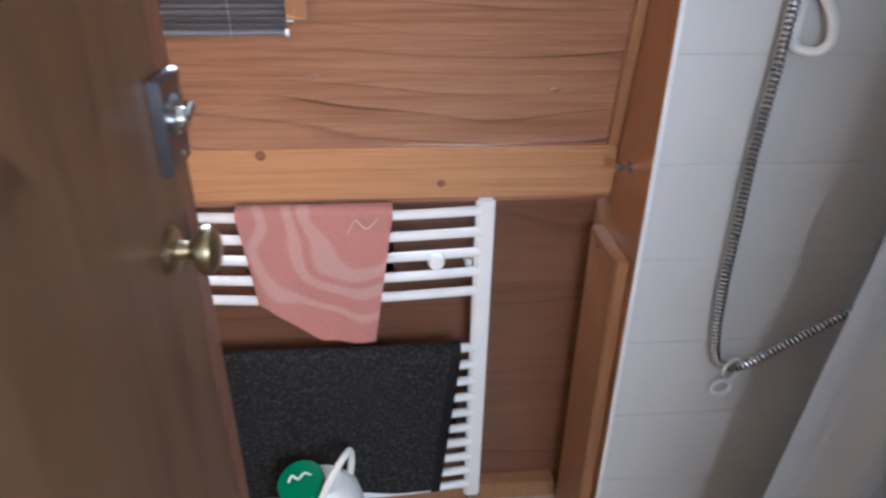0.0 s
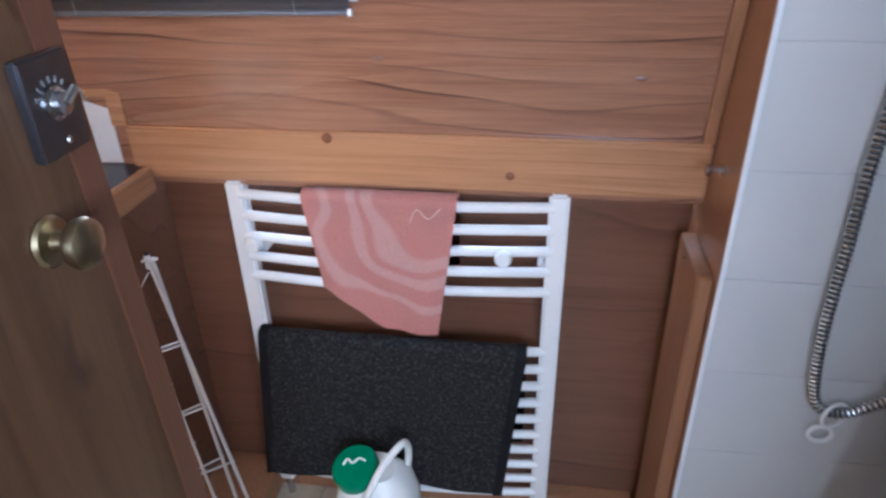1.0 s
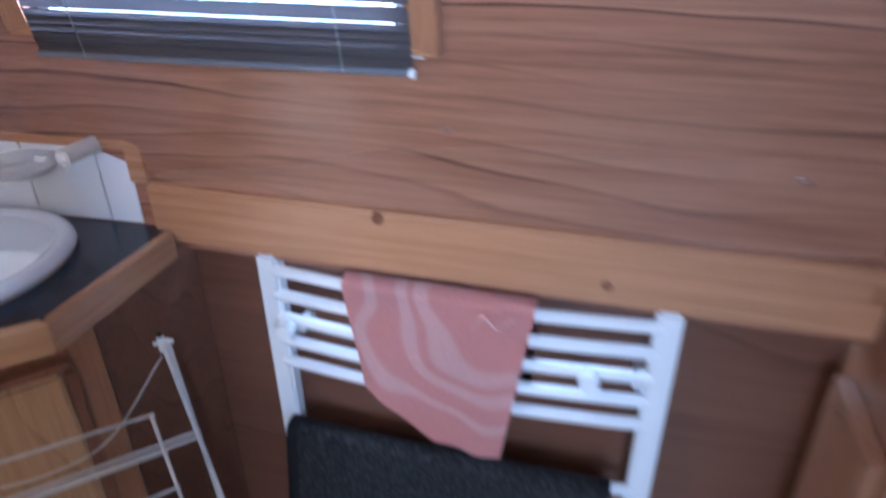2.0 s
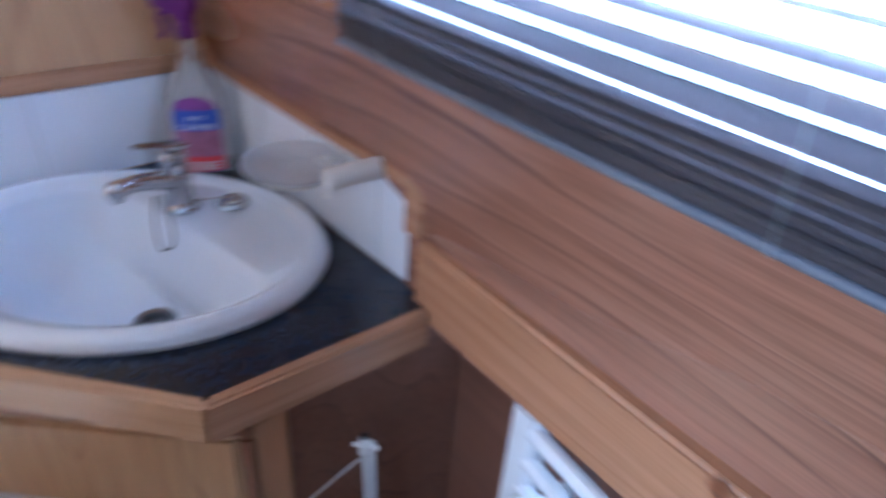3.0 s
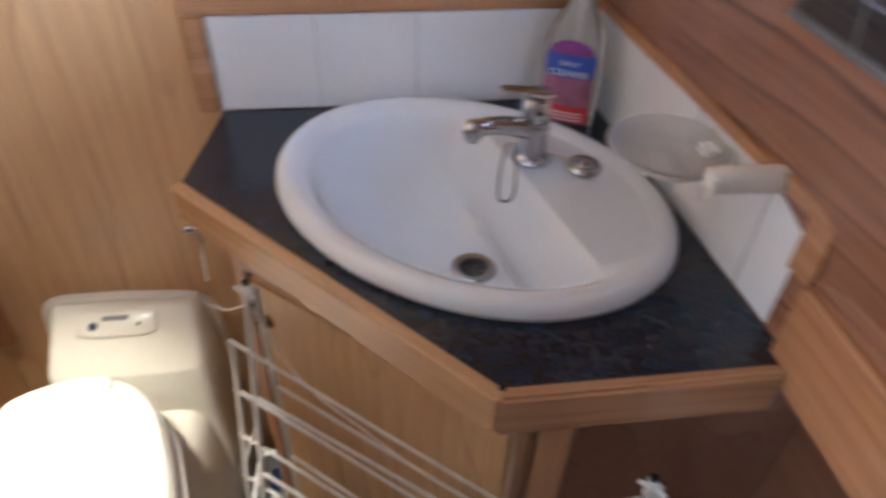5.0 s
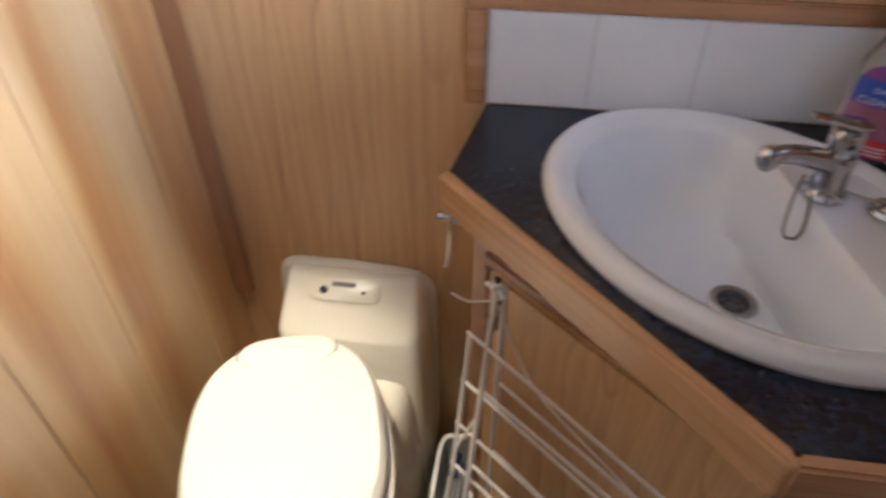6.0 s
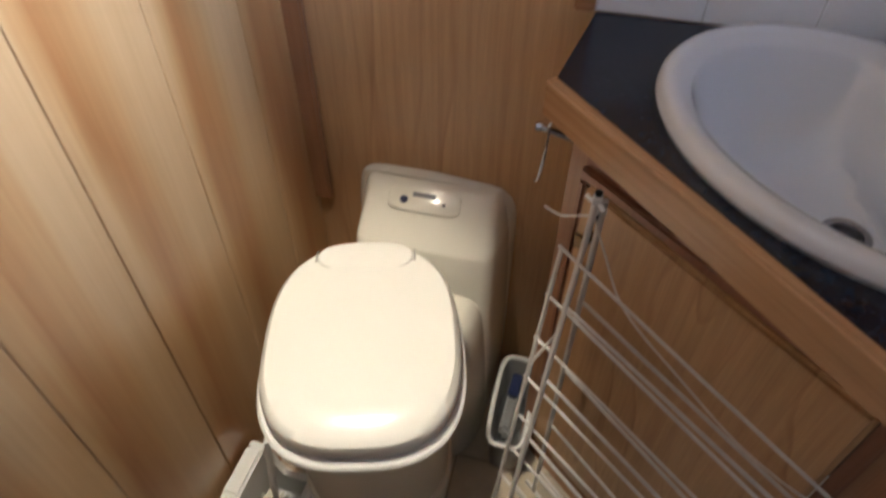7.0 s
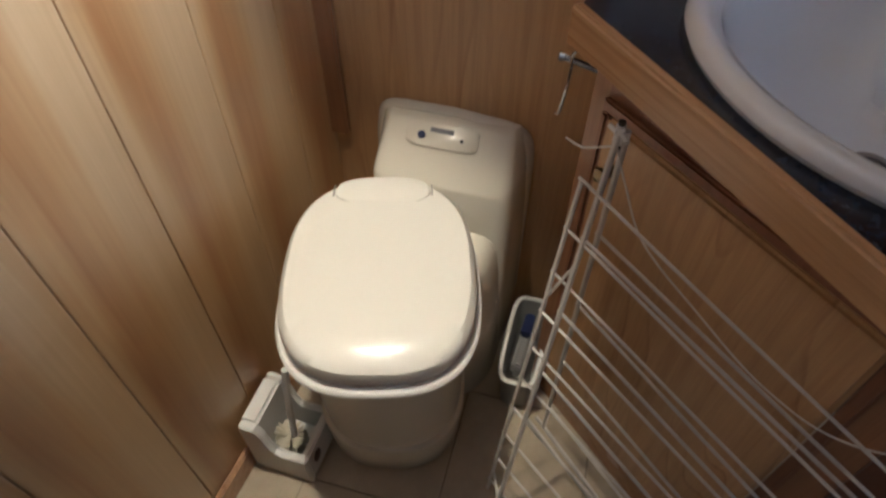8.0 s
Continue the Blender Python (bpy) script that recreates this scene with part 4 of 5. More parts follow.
# spray bottle in the corner
bx, by = 0.080, -0.088
spray = thing("spray_bottle", "clear plastic cleaner bottle with purple label and purple trigger", "bottle", (bx, by, H))
turn = Matrix.Translation((bx, by, H)) @ Matrix.Rotation(radians(62), 4, "Z")
prof = ((0.0, 0.040, 0.024), (0.006, 0.044, 0.027), (0.10, 0.044, 0.027), (0.135, 0.042, 0.026), (0.165, 0.030, 0.021), (0.190, 0.017, 0.015), (0.215, 0.013, 0.013), (0.235, 0.013, 0.013))
part("body", loft([[tuple(turn @ Vector((x, y, z))) for x, y in superellipse(0, 0, a, b, 2.6, 32)] for z, a, b in prof]), CLEAR, spray)


def label_patch(x0, x1, z0, z1, out, arch=0.0):
    bm = bmesh.new()
    n = 10
    rows = []
    for i in range(n + 1):
        x = x0 + (x1 - x0) * i / n
        yy = -0.0272 * max(0.02, 1 - (abs(x) / 0.0445) ** 2.6) ** (1 / 2.6) - out
        top = z1 + arch * (1 - (2 * i / n - 1) ** 2) ** 0.5
        rows.append([bm.verts.new(tuple(turn @ Vector((x, yy, zz)))) for zz in (z0, top)])
    for a, b in zip(rows, rows[1:]):
        bm.faces.new((a[0], b[0], b[1], a[1]))
    return bm


label = part("label", label_patch(-0.037, 0.037, 0.012, 0.112, 0.0006, 0.030), LABEL_PURPLE, spray, "purple label with white lettering")
part("label_band", label_patch(-0.036, 0.036, 0.086, 0.120, 0.0010), LABEL_BLUE, label, "blue band")
part("label_band", label_patch(-0.036, 0.036, 0.040, 0.084, 0.0010), LABEL_PINK, label, "pink picture panel")
part("label_band", label_patch(-0.036, 0.036, 0.014, 0.040, 0.0010), LABEL_RED, label, "red band")


def word(text, size, x, z, parent, material):
    cu = bpy.data.curves.new("lettering", "FONT")
    cu.body, cu.size, cu.align_x, cu.extrude = text, size, "CENTER", 0.0002
    cu.materials.append(material)
    ob = new("lettering", cu)
    ob.parent = parent
    ob.matrix_world = turn @ Matrix.Translation((x, -0.0292, z)) @ pose(0, 0, 0, 90, 0, 0)
    return ob


word("CLEANER", 0.0135, 0, 0.088, label, LABEL_WHITE)
word("DAILY", 0.010, 0, 0.104, label, LABEL_WHITE)
for k in range(3):
    part("print_bar", label_patch(-0.028, 0.028, 0.017 + 0.0055 * k, 0.0195 + 0.0055 * k, 0.0016), LABEL_WHITE, label)
part("collar", lathe([(0.015, 0.228), (0.016, 0.231), (0.016, 0.250), (0.013, 0.253), (0, 0.253)], 24, turn), PURPLE, spray)
part("trigger_head", loft([[tuple(turn @ Vector((x, y, z))) for x, y in superellipse(dx, 0, a, 0.011, 3, 24)] for z, dx, a in ((0.250, 0.0, 0.015), (0.262, -0.004, 0.020), (0.272, -0.010, 0.034), (0.285, -0.012, 0.036), (0.292, -0.008, 0.026))]), PURPLE, spray)
part("trigger", tube([tuple(turn @ Vector(p)) for p in spline([(-0.026, 0, 0.272), (-0.034, 0, 0.258), (-0.030, 0, 0.240), (-0.036, 0, 0.226)], 5)], 0.0055, 8), PURPLE, spray)
part("dip_tube", tube([tuple(turn @ Vector((0.004, 0, 0.01))), tuple(turn @ Vector((0, 0, 0.24)))], 0.003, 8), WHITE_PLASTIC, spray)

# soap dish and peg holder on the side tiles
dish = thing("soap_dish", "frosted glass soap dish on a white wall holder", "dish", (0.27, -0.07, 1.0))
ddm = Matrix.Translation((0.372, -0.066, 1.034)) @ Matrix.Diagonal((0.80, 0.80, 0.68, 1))
part("dish", lathe([(0.030, 0.0), (0.040, 0.002), (0.060, 0.012), (0.088, 0.030), (0.086, 0.033), (0.058, 0.016), (0.038, 0.006), (0, 0.005)], 40, ddm), FROSTED, dish)
part("holder_ring", tube([tuple(ddm @ Vector((0.058 * math.cos(a * math.tau / 32), 0.058 * math.sin(a * math.tau / 32), 0.008))) for a in range(32)], 0.0035, 8, closed=True), WHITE_PLASTIC, dish)
part("bracket", box((0.356, -0.026, 1.028), (0.388, 0.004, 1.050), 0.004), WHITE_PLASTIC, dish)
peg = thing("toothbrush_holder", "cream round holder with a pointed peg on the side tiles", "holder", (0.455, -0.03, 1.07))
part("barrel", lathe([(0.0, 0.0), (0.0135, 0.001), (0.0145, 0.004), (0.0145, 0.078), (0.012, 0.082), (0, 0.083)], 26, Matrix.Translation((0.474, 0.012, 1.074)) @ pose(0, 0, 0, 90, 0, -4)), TISSUE, peg)
part("face_plate", box((0.462, -0.075, 1.063), (0.488, -0.069, 1.087), 0.003), WHITE_PLASTIC, peg)
part("pin", tube([(0.477, -0.073, 1.070), (0.494, -0.086, 1.066)], 0.0042, 10), WHITE_PLASTIC, peg)

fit = thing("wall_fitting", "white plastic wall fitting beside the window, with a glint put in as glow", "wall fitting", (0.29, -0.06, 1.33))
part("case", box((0.225, -0.075, 1.306), (0.300, -0.045, 1.400), 0.008, 3), WHITE_PLASTIC, fit)
# the bright glint on this small square is put in as emission; no lamp
part("lens", box((0.306, -0.074, 1.310), (0.352, -0.046, 1.345), 0.004), glow("glint_glow", (0.85, 0.93, 1.0), 1.2), fit, "clear lens with its bright glint put in as glow")

# ---- toilet ----
wc = thing("cassette_toilet", "cream plastic swivel cassette toilet with closed white lid", "toilet", (0.32, -0.87, 0))
# tank against the bulkhead
tank_y = -0.862
secs = []
for z, x1, w in ((FZ, 0.16, 0.168), (FZ + 0.03, 0.17, 0.174), (0.22, 0.150, 0.172), (0.36, 0.135, 0.166), (0.446, 0.1255, 0.160), (0.454, 0.121, 0.158), (0.505, 0.064, 0.150), (0.530, 0.036, 0.145), (0.538, 0.024, 0.138)):
    secs.append([(x, tank_y + (y - tank_y) * (0.99 - 0.13 * x / x1), z) for x, y in superellipse(x1 / 2, tank_y, x1 / 2, w, 7, 48)])
part("tank", loft(secs), PLASTIC, wc)
part("wall_flange", loft([[(d, y, z + (0.018 * (1 - ((y - tank_y + 0.05) / 0.2) ** 2) if z > 0.5 else 0)) for y, z in superellipse(tank_y, 0.236, a, b, 9, 56)] for d, a, b in ((0.001, 0.166, 0.299), (0.010, 0.164, 0.297), (0.016, 0.158, 0.291))]), PLASTIC, wc)
panel_turn = Matrix.Translation((0.0520, tank_y - 0.012, 0.5167)) @ pose(0, 0, 0, 0, 41.8, 0)
panel = part("control_panel", loft([[tuple(panel_turn @ Vector((x, y, z))) for x, y in superellipse(0, 0, a, b, 5, 40)] for z, a, b in ((-0.006, 0.025, 0.072), (0.003, 0.025, 0.072), (0.005, 0.0225, 0.069))]), PLASTIC, wc)
part("flush_button", lathe([(0.0078, 0.0), (0.0078, 0.007), (0.006, 0.009), (0, 0.0092)], 18, panel_turn @ Matrix.Translation((0.003, -0.040, 0))), NAVY, panel, "dark blue flush button")
part("level_light", lathe([(0.0035, 0.0), (0.0035, 0.006), (0, 0.0065)], 12, panel_turn @ Matrix.Translation((0.003, 0.040, 0))), BLACK, panel)
part("name_bar", box((-0.0045, -0.022, 0.005), (0.0045, 0.024, 0.0058)), GREY_MARK, panel).matrix_world = panel_turn @ Matrix.Translation((-0.010, -0.002, 0))

SW = Matrix.Translation((0.336, -0.908, 0)) @ Matrix.Rotation(radians(16.0), 4, "Z")


def wc_ring(x0, x1, w, z, power=2.7, taper=0.0):
    out = []
    for x, y in superellipse((x0 + x1) / 2, 0, (x1 - x0) / 2, w, power, 56):
        k = (x - x0) / (x1 - x0)
        out.append(tuple(SW @ Vector((x, y * (1 - taper * (1 - k)), z))))
    return out


secs = [wc_ring(-0.17, 0.158, 0.146, FZ, 2.5), wc_ring(-0.17, 0.168, 0.152, FZ + 0.02, 2.5), wc_ring(-0.17, 0.176, 0.156, 0.0, 2.5), wc_ring(-0.17, 0.180, 0.158, 0.045, 2.5), wc_ring(-0.17, 0.180, 0.157, 0.056, 2.5), wc_ring(-0.17, 0.172, 0.150, 0.066, 2.5),
        wc_ring(-0.17, 0.178, 0.151, 0.12, 2.5), wc_ring(-0.17, 0.187, 0.152, 0.18, 2.5), wc_ring(-0.17, 0.197, 0.154, 0.28, 2.5), wc_ring(-0.17, 0.208, 0.158, 0.37, 2.5), wc_ring(-0.175, 0.216, 0.163, 0.420, 2.6, 0.04), wc_ring(-0.175, 0.218, 0.164, 0.432, 2.6, 0.04)]
part("bowl_body", loft(secs), PLASTIC, wc)
secs = [wc_ring(-0.17, 0.240, 0.174, 0.426, 2.75, 0.05), wc_ring(-0.175, 0.245, 0.179, 0.431, 2.75, 0.05), wc_ring(-0.175, 0.245, 0.179, 0.437, 2.75, 0.05), wc_ring(-0.17, 0.241, 0.175, 0.441, 2.75, 0.05)]
part("seat", loft(secs), WHITE_PLASTIC, wc)
secs = [wc_ring(-0.170, 0.224, 0.163, 0.441, 2.75, 0.05), wc_ring(-0.178, 0.230, 0.169, 0.447, 2.75, 0.05), wc_ring(-0.180, 0.233, 0.171, 0.466, 2.75, 0.05), wc_ring(-0.178, 0.229, 0.168, 0.479, 2.75, 0.05), wc_ring(-0.171, 0.216, 0.159, 0.489, 2.75, 0.05), wc_ring(-0.13, 0.170, 0.125, 0.494, 2.4, 0.04), wc_ring(-0.06, 0.08, 0.05, 0.496, 2.2)]
part("lid", loft(secs), PLASTIC_LID, wc, "closed white lid")
hinge = [[tuple(SW @ Vector((x, y, z))) for x, y in superellipse(-0.146, 0, a, b, 2.5, 40)] for z, a, b in ((0.470, 0.036, 0.088), (0.486, 0.036, 0.088), (0.4928, 0.033, 0.085), (0.4956, 0.022, 0.068))]
part("hinge_cover", loft(hinge), PLASTIC_LID, wc)
GAP = plain("grey_hinge_gap", (0.26, 0.24, 0.20), 0.6)
for sy in (-1, 1):
    part("hinge_slot", tube([tuple(SW @ Vector((x, sy * y, z))) for x, y, z in ((-0.164, 0.0895, 0.4870), (-0.152, 0.0905, 0.4898), (-0.132, 0.0905, 0.4928))], 0.0015, 8), GAP, wc)
part("hinge_seam", tube([tuple(SW @ Vector((-0.146 + 0.0365 * math.cos(a) ** 0.8, 0.0885 * math.copysign(abs(math.sin(a)) ** 0.8, math.sin(a)), 0.4935))) for a in [math.radians(k) for k in range(-84, 85, 7)]], 0.0006, 6), GAP, wc)
part("deck", loft([[(x, y, z) for x, y in superellipse(0.140, tank_y - 0.006, a, b, 2.6, 56)] for z, a, b in ((FZ, 0.160, 0.156), (FZ + 0.012, 0.164, 0.160), (0.14, 0.154, 0.151), (0.25, 0.142, 0.142), (0.31, 0.130, 0.133), (0.335, 0.116, 0.122), (0.348, 0.096, 0.104), (0.352, 0.07, 0.08))]), PLASTIC, wc)
part("pivot_collar", loft([[tuple(SW @ Vector((x, y, z))) for x, y in superellipse(-0.06, 0, a, b, 2.4, 48)] for z, a, b in ((FZ, 0.150, 0.150), (0.24, 0.150, 0.156), (0.33, 0.146, 0.152), (0.35, 0.13, 0.14))]), PLASTIC, wc)

# toilet brush in its holder
brush = thing("toilet_brush", "white square toilet brush holder with brush, on the floor", "toilet brush", (0.52, -1.09, 0))
hold = Matrix.Translation((0.497, -1.092, FZ)) @ Matrix.Rotation(radians(-3), 4, "Z") @ Matrix.Diagonal((1.06, 1.06, 1.08, 1))


def in_hold(bm):
    bm.transform(hold)
    return bm




def scooped(x0, x1):
    """A wall plate of the holder: tall at the back, scooped down to a low front."""
    run = [(-0.066, 0), (0.066, 0), (0.066, 0.098), (0.060, 0.104), (0.046, 0.102), (0.030, 0.094), (0.012, 0.090), (-0.004, 0.096), (-0.013, 0.112), (-0.017, 0.150), (-0.021, 0.176), (-0.029, 0.186), (-0.054, 0.188), (-0.062, 0.184), (-0.066, 0.174)]
    bm = bmesh.new()
    a = [bm.verts.new((x0, y, z)) for y, z in run]
    b = [bm.verts.new((x1, y, z)) for y, z in run]
    n = len(run)
    bm.faces.new(a)
    bm.faces.new(b[::-1])
    for k in range(n):
        bm.faces.new((a[k], b[k], b[(k + 1) % n], a[(k + 1) % n]))
    bmesh.ops.bevel(bm, geom=[e for e in bm.edges if abs(e.verts[0].co.x - e.verts[1].co.x) < 1e-6], offset=0.0035, segments=2, affect="EDGES", clamp_overlap=True)
    return bm


part("base", in_hold(box((-0.056, -0.060, 0), (0.058, 0.060, 0.012), 0.002)), WHITE_PLASTIC, brush)
part("front_wall", in_hold(scooped(0.046, 0.064)), WHITE_PLASTIC, brush)
part("rear_wall", in_hold(scooped(-0.062, -0.048)), WHITE_PLASTIC, brush)
part("side_wall", in_hold(box((-0.052, 0.050, 0.002), (0.050, 0.0655, 0.100), 0.004)), WHITE_PLASTIC, brush)
part("tall_back", in_hold(box((-0.052, -0.0655, 0.002), (0.050, -0.030, 0.1855), 0.006, 3)), WHITE_PLASTIC, brush)
part("badge", in_hold(lathe([(0.013, 0), (0.013, 0.001), (0, 0.0015)], 18, Matrix.Translation((0.024, 0.0655, 0.058)) @ pose(0, 0, 0, -90, 0, 0) @ Matrix.Diagonal((1, 1.5, 1, 1)))), plain("maroon_badge", (0.06, 0.03, 0.04), 0.4), brush, "dark oval badge")
part("stem", in_hold(tube([(0.012, 0.010, 0.05), (0.006, 0.022, 0.20), (-0.010, 0.03, 0.33)], 0.0065, 10)), WHITE_PLASTIC, brush)
random.seed(5)
tufts = []
for k in range(150):
    a, zz = random.uniform(0, math.tau), random.uniform(0.02, 0.085)
    tufts.append(tube([(0.012, 0.004, zz), (0.012 + 0.032 * math.cos(a), 0.004 + 0.032 * math.sin(a), zz + 0.012)], 0.0022, 4))
part("bristles", in_hold(join(tufts)), plain("cream_bristles", (0.62, 0.58, 0.46), 0.8), brush, "cream bristles")

# tray with odds and ends between toilet and cabinet
tray = thing("storage_tray", "grey plastic tray with a white rim holding packets", "tray", (0.19, -0.640, 0))
TC = (0.170, -0.642)
secs = [[(x, y, z) for x, y in superellipse(*TC, a, b, 5, 40)] for z, a, b in ((0.0, 0.095, 0.032), (0.005, 0.100, 0.036), (0.140, 0.116, 0.042), (0.140, 0.110, 0.037), (0.012, 0.094, 0.031), (0.010, 0.02, 0.01))]
part("body", loft(secs), GREY_BIN, tray)
part("rim", tube([(x, y, 0.142) for x, y in superellipse(*TC, 0.116, 0.042, 5, 48)], 0.0055, 8, closed=True), WHITE_PLASTIC, tray)
pk = thing("packet", "clear packet with blue print in the tray", "packet", (0.2, -0.64, 0.08))
part("wrapper", prism([(0.125, -0.655), (0.245, -0.662), (0.250, -0.630), (0.13, -0.622)], 0.055, 0.105, 0.010, 3), FROSTED, pk)
part("print", prism([(0.105, -0.652), (0.165, -0.656), (0.167, -0.632), (0.107, -0.628)], 0.106, 0.128, 0.004), NAVY, pk)

for ob in (tray, pk):
    ob.location += Vector((0, 0, FZ))
pk.location += Vector((-0.02, -0.002, 0))

# hook under the worktop edge
hook = thing("roll_hook", "chrome bar with a hanging wire hook on the cabinet end", "hook", (0.22, -0.62, 0.85))
part("bar", tube([(0.176, -0.598, 0.806), (0.168, -0.664, 0.818)], 0.0050, 12), CHROME, hook)
part("end_cap", lathe([(0.0050, 0), (0.0074, 0.001), (0.0074, 0.009), (0.004, 0.011), (0, 0.0115)], 16, Matrix.Translation((0.168, -0.660, 0.8175)) @ pose(0, 0, 0, 90, 0, 0)), CHROME, hook)
part("wire_hook", tube(spline([(0.176, -0.646, 0.836), (0.172, -0.650, 0.824), (0.174, -0.650, 0.802), (0.176, -0.652, 0.760), (0.172, -0.656, 0.722), (0.164, -0.661, 0.713)], 6), 0.0028, 8), CHROME, hook)

# ---- clothes airer ----
airer = thing("clothes_airer", "folded white wire clothes airer leaning before the cabinet", "clothes airer", (0.48, -0.40, 0))
LT, RT = Vector((0.311, -0.569, 0.826)), Vector((0.606, -0.104, 0.755))
LEGS = [((LT, Vector((0.524, -0.627, FZ + 0.004))), (RT, Vector((0.768, -0.158, FZ + 0.004))), [0.195, 0.353, 0.504, 0.642], [0.258, 0.461, 0.662, 0.863]),
        ((LT + Vector((-0.004, 0.010, -0.006)), Vector((0.306, -0.560, FZ + 0.004))), (RT + Vector((0.004, 0.010, -0.006)), Vector((0.705, -0.130, FZ + 0.004))), [0.228, 0.439, 0.652, 0.88], [0.256, 0.471, 0.674, 0.877])]
FL = [Vector((0.319, -0.602, 0.732)), Vector((0.479, -0.653, FZ + 0.010))]
FR = [Vector((0.618, -0.184, 0.648)), Vector((0.765, -0.272, FZ + 0.010))]


def airer_wire(a, b, radius, beyond=0.006):
    """A straight wire that sags a little and stands past its side rods."""
    d = (b - a).normalized()
    return tube([tuple(a - d * beyond), tuple(a.lerp(b, 0.5) - Vector((0, 0, 0.002))), tuple(b + d * beyond)], radius, 7)


for left, right, ks, js in LEGS:
    for a, b in (left, right):
        part("leg", tube([tuple(a), tuple(b)], 0.0046, 8), WIRE, airer)
    for k, j in zip(ks, js):
        part("wire", airer_wire(left[0].lerp(left[1], k), right[0].lerp(right[1], j), 0.0030), WIRE, airer)
    part("foot", tube([tuple(left[1] + Vector((-0.02, -0.02, 0.001))), tuple(right[1] + Vector((0.02, 0.02, 0.001)))], 0.0042, 8), WIRE, airer)
for a in (LT, RT):
    part("clip", join([box(tuple(a - Vector((0.0062, 0.0062, 0.028))), tuple(a + Vector((0.0062, 0.0062, 0.006))), 0.0025), tube([tuple(a + Vector((-0.004, 0, -0.006))), tuple(a + Vector((0.017, 0.011, -0.008)))], 0.0038, 8), tube([tuple(a + Vector((0.004, -0.004, -0.004))), tuple(a + Vector((-0.005, -0.015, -0.002)))], 0.0032, 8)]), WHITE_PLASTIC, airer, "white plastic clip")
    part("end_plug", tube([tuple(a + Vector((0, 0, 0.006))), tuple(a + Vector((0, 0, 0.011)))], 0.005, 8), BLACK, airer)
    part("collar", tube([tuple(a + Vector((0, 0, -0.030))), tuple(a + Vector((0.001, 0, -0.036)))], 0.0062, 10), BLACK, airer, "dark collar")
for a, b in (FL, FR):
    part("side_rod", tube([tuple(a), tuple(b)], 0.0036, 8), WIRE, airer)
nf = 10
for i in range(nf):
    k = i / (nf - 0.6)
    part("wire", airer_wire(FL[0].lerp(FL[1], k), FR[0].lerp(FR[1], k), 0.0026), WIRE, airer)
for k, j in ((0.30, 0.245), (0.93, 0.95)):
    part("link", tube([tuple(FL[0].lerp(FL[1], k - 0.02)), tuple(LT.lerp(LEGS[0][0][1], j))], 0.0028, 6), WIRE, airer)
part("string", tube(spline([tuple(LT + Vector((0.006, 0, -0.024))), (0.336, -0.546, 0.755), (0.372, -0.505, 0.690), (0.430, -0.425, 0.648), (0.505, -0.320, 0.610), (0.560, -0.225, 0.620), tuple(RT + Vector((0, 0, -0.030)))], 8), 0.0013, 6), CORD, airer, "thin slack cord")
part("string_end", tube(spline([tuple(LT + Vector((0, 0, -0.03))), (0.285, -0.592, 0.765), (0.275, -0.612, 0.752), (0.265, -0.636, 0.755)], 6), 0.0016, 6), CORD, airer)

# ---- shower ----
hose = thing("shower_hose", "ribbed steel shower hose hanging in a loop", "shower hose", (1.97, -0.23, 0.9))
hpts = spline([(1.996, -0.210, 1.90), (1.953, -0.210, 1.60), (1.926, -0.210, 1.36), (1.921, -0.210, 1.22), (1.916, -0.210, 1.06), (1.919, -0.210, 0.92), (1.922, -0.210, 0.78), (1.931, -0.210, 0.67), (1.946, -0.210, 0.600), (1.972, -0.211, 0.578), (2.010, -0.213, 0.583), (2.060, -0.217, 0.618), (2.155, -0.225, 0.690), (2.30, -0.25, 0.80)], 10)
part("core", tube(hpts, 0.0088, 12), HOSE_GAP, hose)
# ribs: rings along the hose
ribs, acc = [], 0.0
for a, b in zip(hpts, hpts[1:]):
    seg = (b - a).length
    while acc < seg:
        ribs.append((a.lerp(b, acc / seg), (b - a).normalized()))
        acc += 0.0095
    acc -= seg
rb = []
for p, d in ribs:
    if 0.3 < p.z < 1.7:
        rb.append(tube([tuple(p - d * 0.0028), tuple(p - d * 0.0014), tuple(p + d * 0.0014), tuple(p + d * 0.0028)], 0.0112, 12, caps=True, scale=(0.88, 1.0, 1.0, 0.88)))
tagged(part("ribbing", join(rb), HOSE, hose, "bright steel rings"), kind="stuff")
ring_ob = thing("hose_ring", "white plastic ring hooked on the shower hose", "ring", (2.0, -0.235, 0.56))
part("ring", tube([(1.986 + 0.024 * math.cos(a * math.tau / 28), -0.213 + 0.01 * math.cos(a * math.tau / 28), 0.572 + 0.026 * math.sin(a * math.tau / 28)) for a in range(28)], 0.0034, 8, closed=True), WHITE_PLASTIC, ring_ob)
part("ring", tube([(1.972 + 0.021 * math.cos(a * math.tau / 28), -0.213, 0.524 + 0.018 * math.sin(a * math.tau / 28)) for a in range(28)], 0.0042, 8, closed=True), WHITE_PLASTIC, ring_ob)
wall_hook = thing("wall_hook", "white plastic loop hook stuck on the shower tiles", "hook", (2.0, -0.19, 1.28))
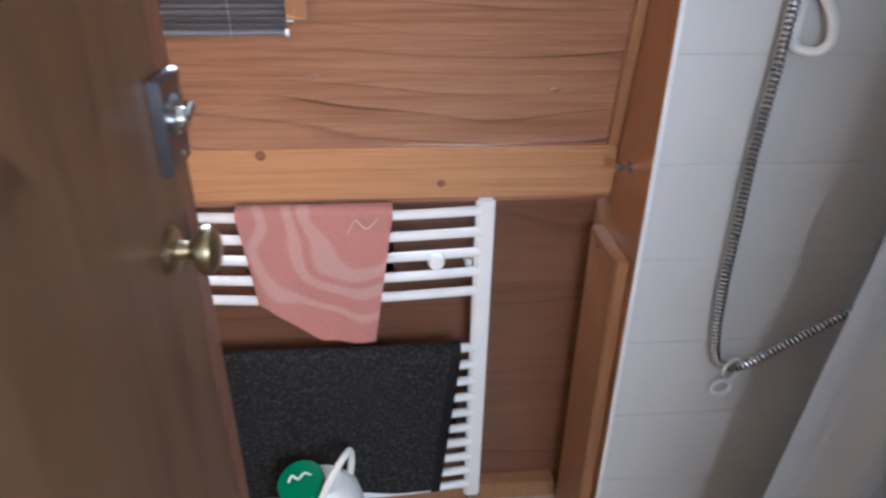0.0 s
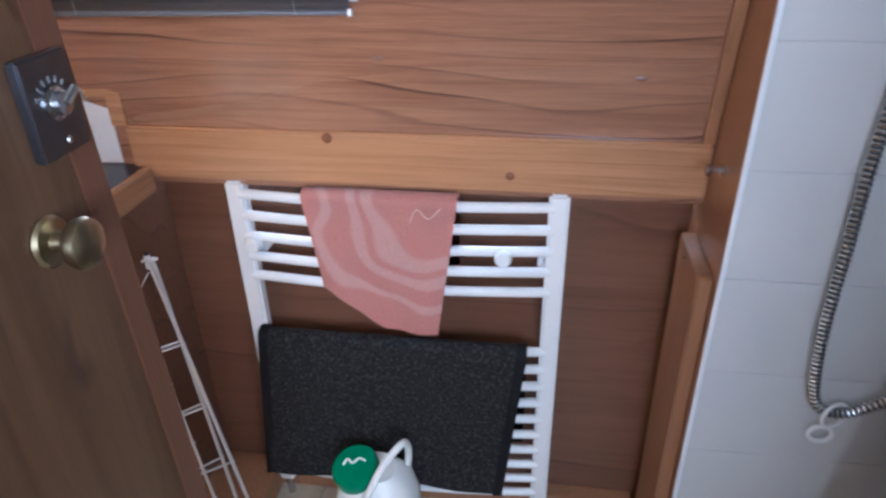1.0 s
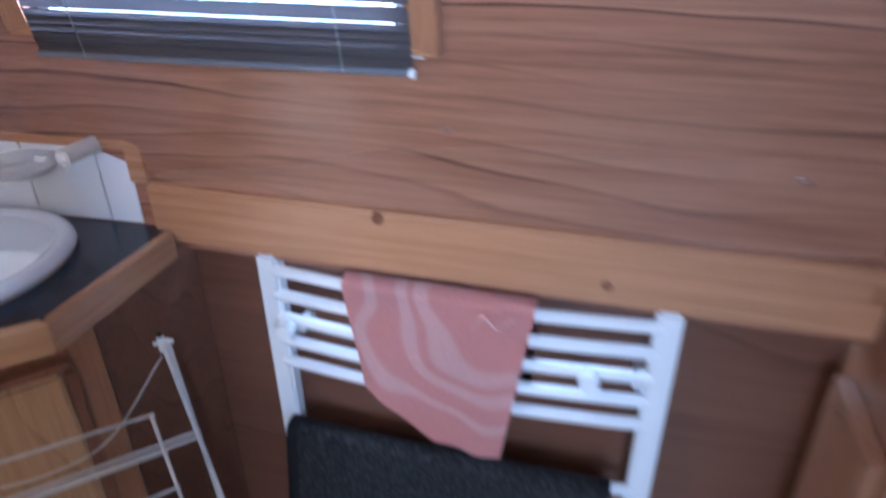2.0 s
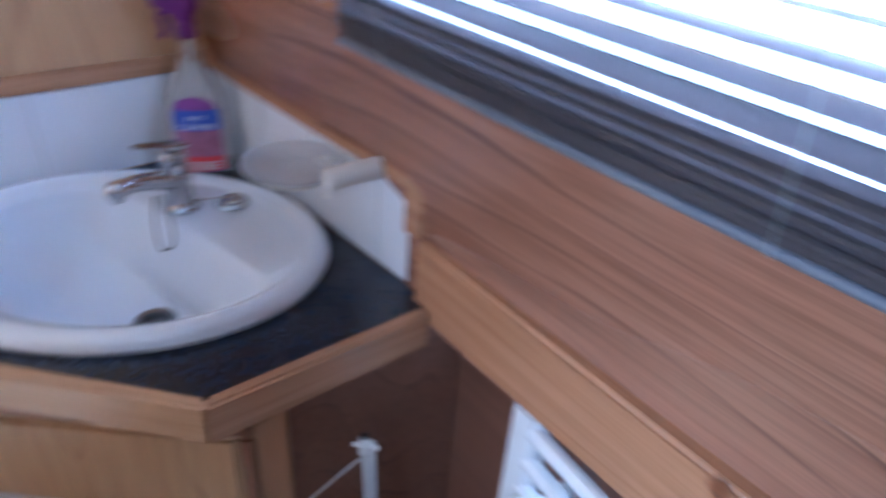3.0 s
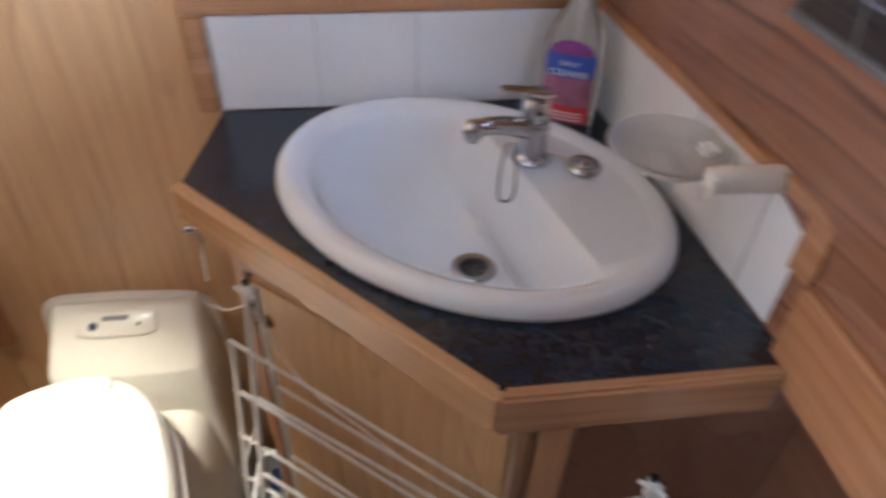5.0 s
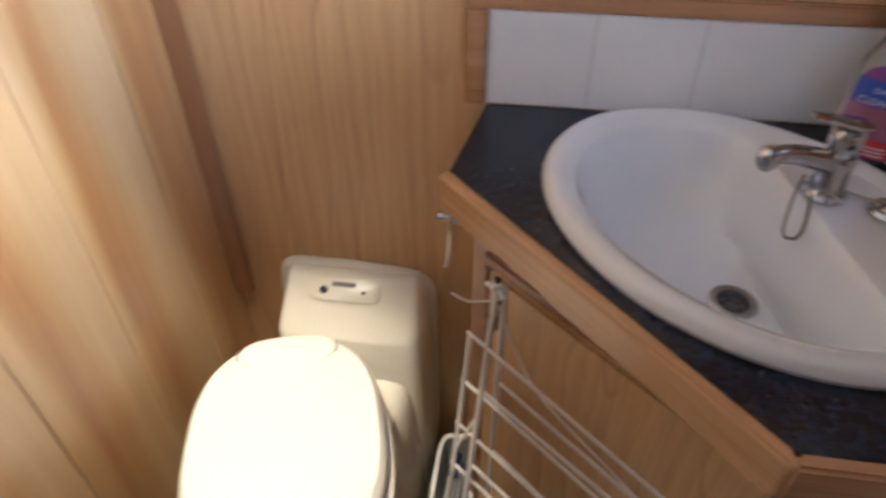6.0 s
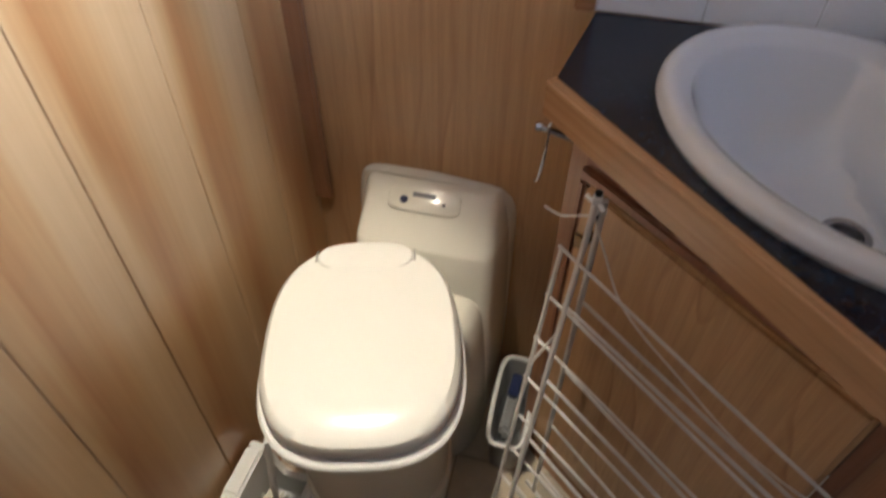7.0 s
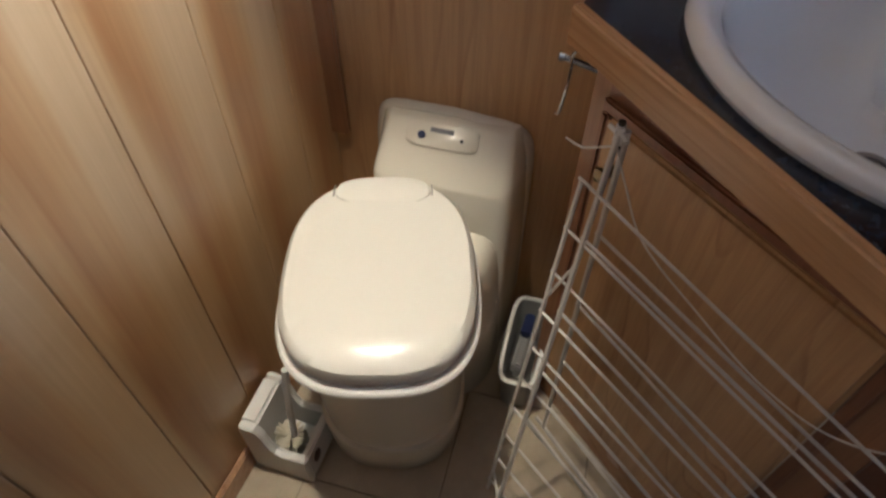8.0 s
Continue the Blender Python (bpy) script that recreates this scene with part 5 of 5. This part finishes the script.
part("loop", tube(spline([(1.955, -0.192, 1.36), (1.975, -0.205, 1.345), (2.005, -0.215, 1.300), (2.012, -0.218, 1.262), (1.995, -0.216, 1.243), (1.965, -0.206, 1.246), (1.955, -0.194, 1.262)], 6), 0.0085, 10), WHITE_PLASTIC, wall_hook)
part("back_plate", box((1.945, -0.193, 1.245), (1.972, -0.187, 1.40), 0.004), WHITE_PLASTIC, wall_hook)
wall_hook.location += Vector((-0.012, 0.0, 0.004))

curtain = thing("shower_curtain", "white fabric shower curtain hanging in soft folds", "curtain", (2.3, -0.5, 0.1))
bm = bmesh.new()
rows = []
for j in range(40):
    z = 0.05 + 1.85 * j / 39
    row = []
    for i in range(90):
        u = i / 89
        x = 1.905 + 0.11 * z + u * (0.80 - 0.05 * z)
        y = -0.46 + (0.010 + 0.026 * min(1, u / 0.16)) * math.sin(u * 23 - 0.3 + 0.4 * z) + 0.004 * math.sin(u * 61 + 1.5 * z) - 0.02 * u
        row.append(bm.verts.new((x, y, z)))
    rows.append(row)
for a, b in zip(rows, rows[1:]):
    for i in range(89):
        bm.faces.new((a[i], a[i + 1], b[i + 1], b[i]))
bmesh.ops.solidify(bm, geom=bm.faces[:], thickness=0.0012)
part("fabric", bm, CURTAIN, curtain)
part("curtain_rail", tube([(1.80, -0.46, 1.915), (2.90, -0.46, 1.915)], 0.01, 12), CHROME, curtain)

# ---- ceiling downlight ----
dl = thing("downlight", "small round ceiling downlight over the toilet", "lamp", (0.47, -0.955, TOP))
part("bezel", lathe([(0.045, 0.0), (0.045, -0.006), (0.034, -0.012), (0.030, -0.004), (0.030, 0.0)], 28, Matrix.Translation((0.47, -0.955, TOP))), CHROME, dl)
part("lens", lathe([(0.030, -0.003), (0.020, -0.0045), (0, -0.005)], 24, Matrix.Translation((0.47, -0.955, TOP))), FROSTED, dl, "frosted lamp lens")

# ---- floor tiles ----
tile_mesh = mesh_of("floor_tile", box((0.001, 0.001, -0.004), (0.299, 0.299, 0.0), 0.0012, 1), FLOOR_TILE)
for i in range(10):
    for k in range(8):
        ob = new("floor_tile", tile_mesh)
        ob.location = (-0.04 + 0.30 * i, -2.25 + 0.30 * k, FZ)
        ob.parent = floor
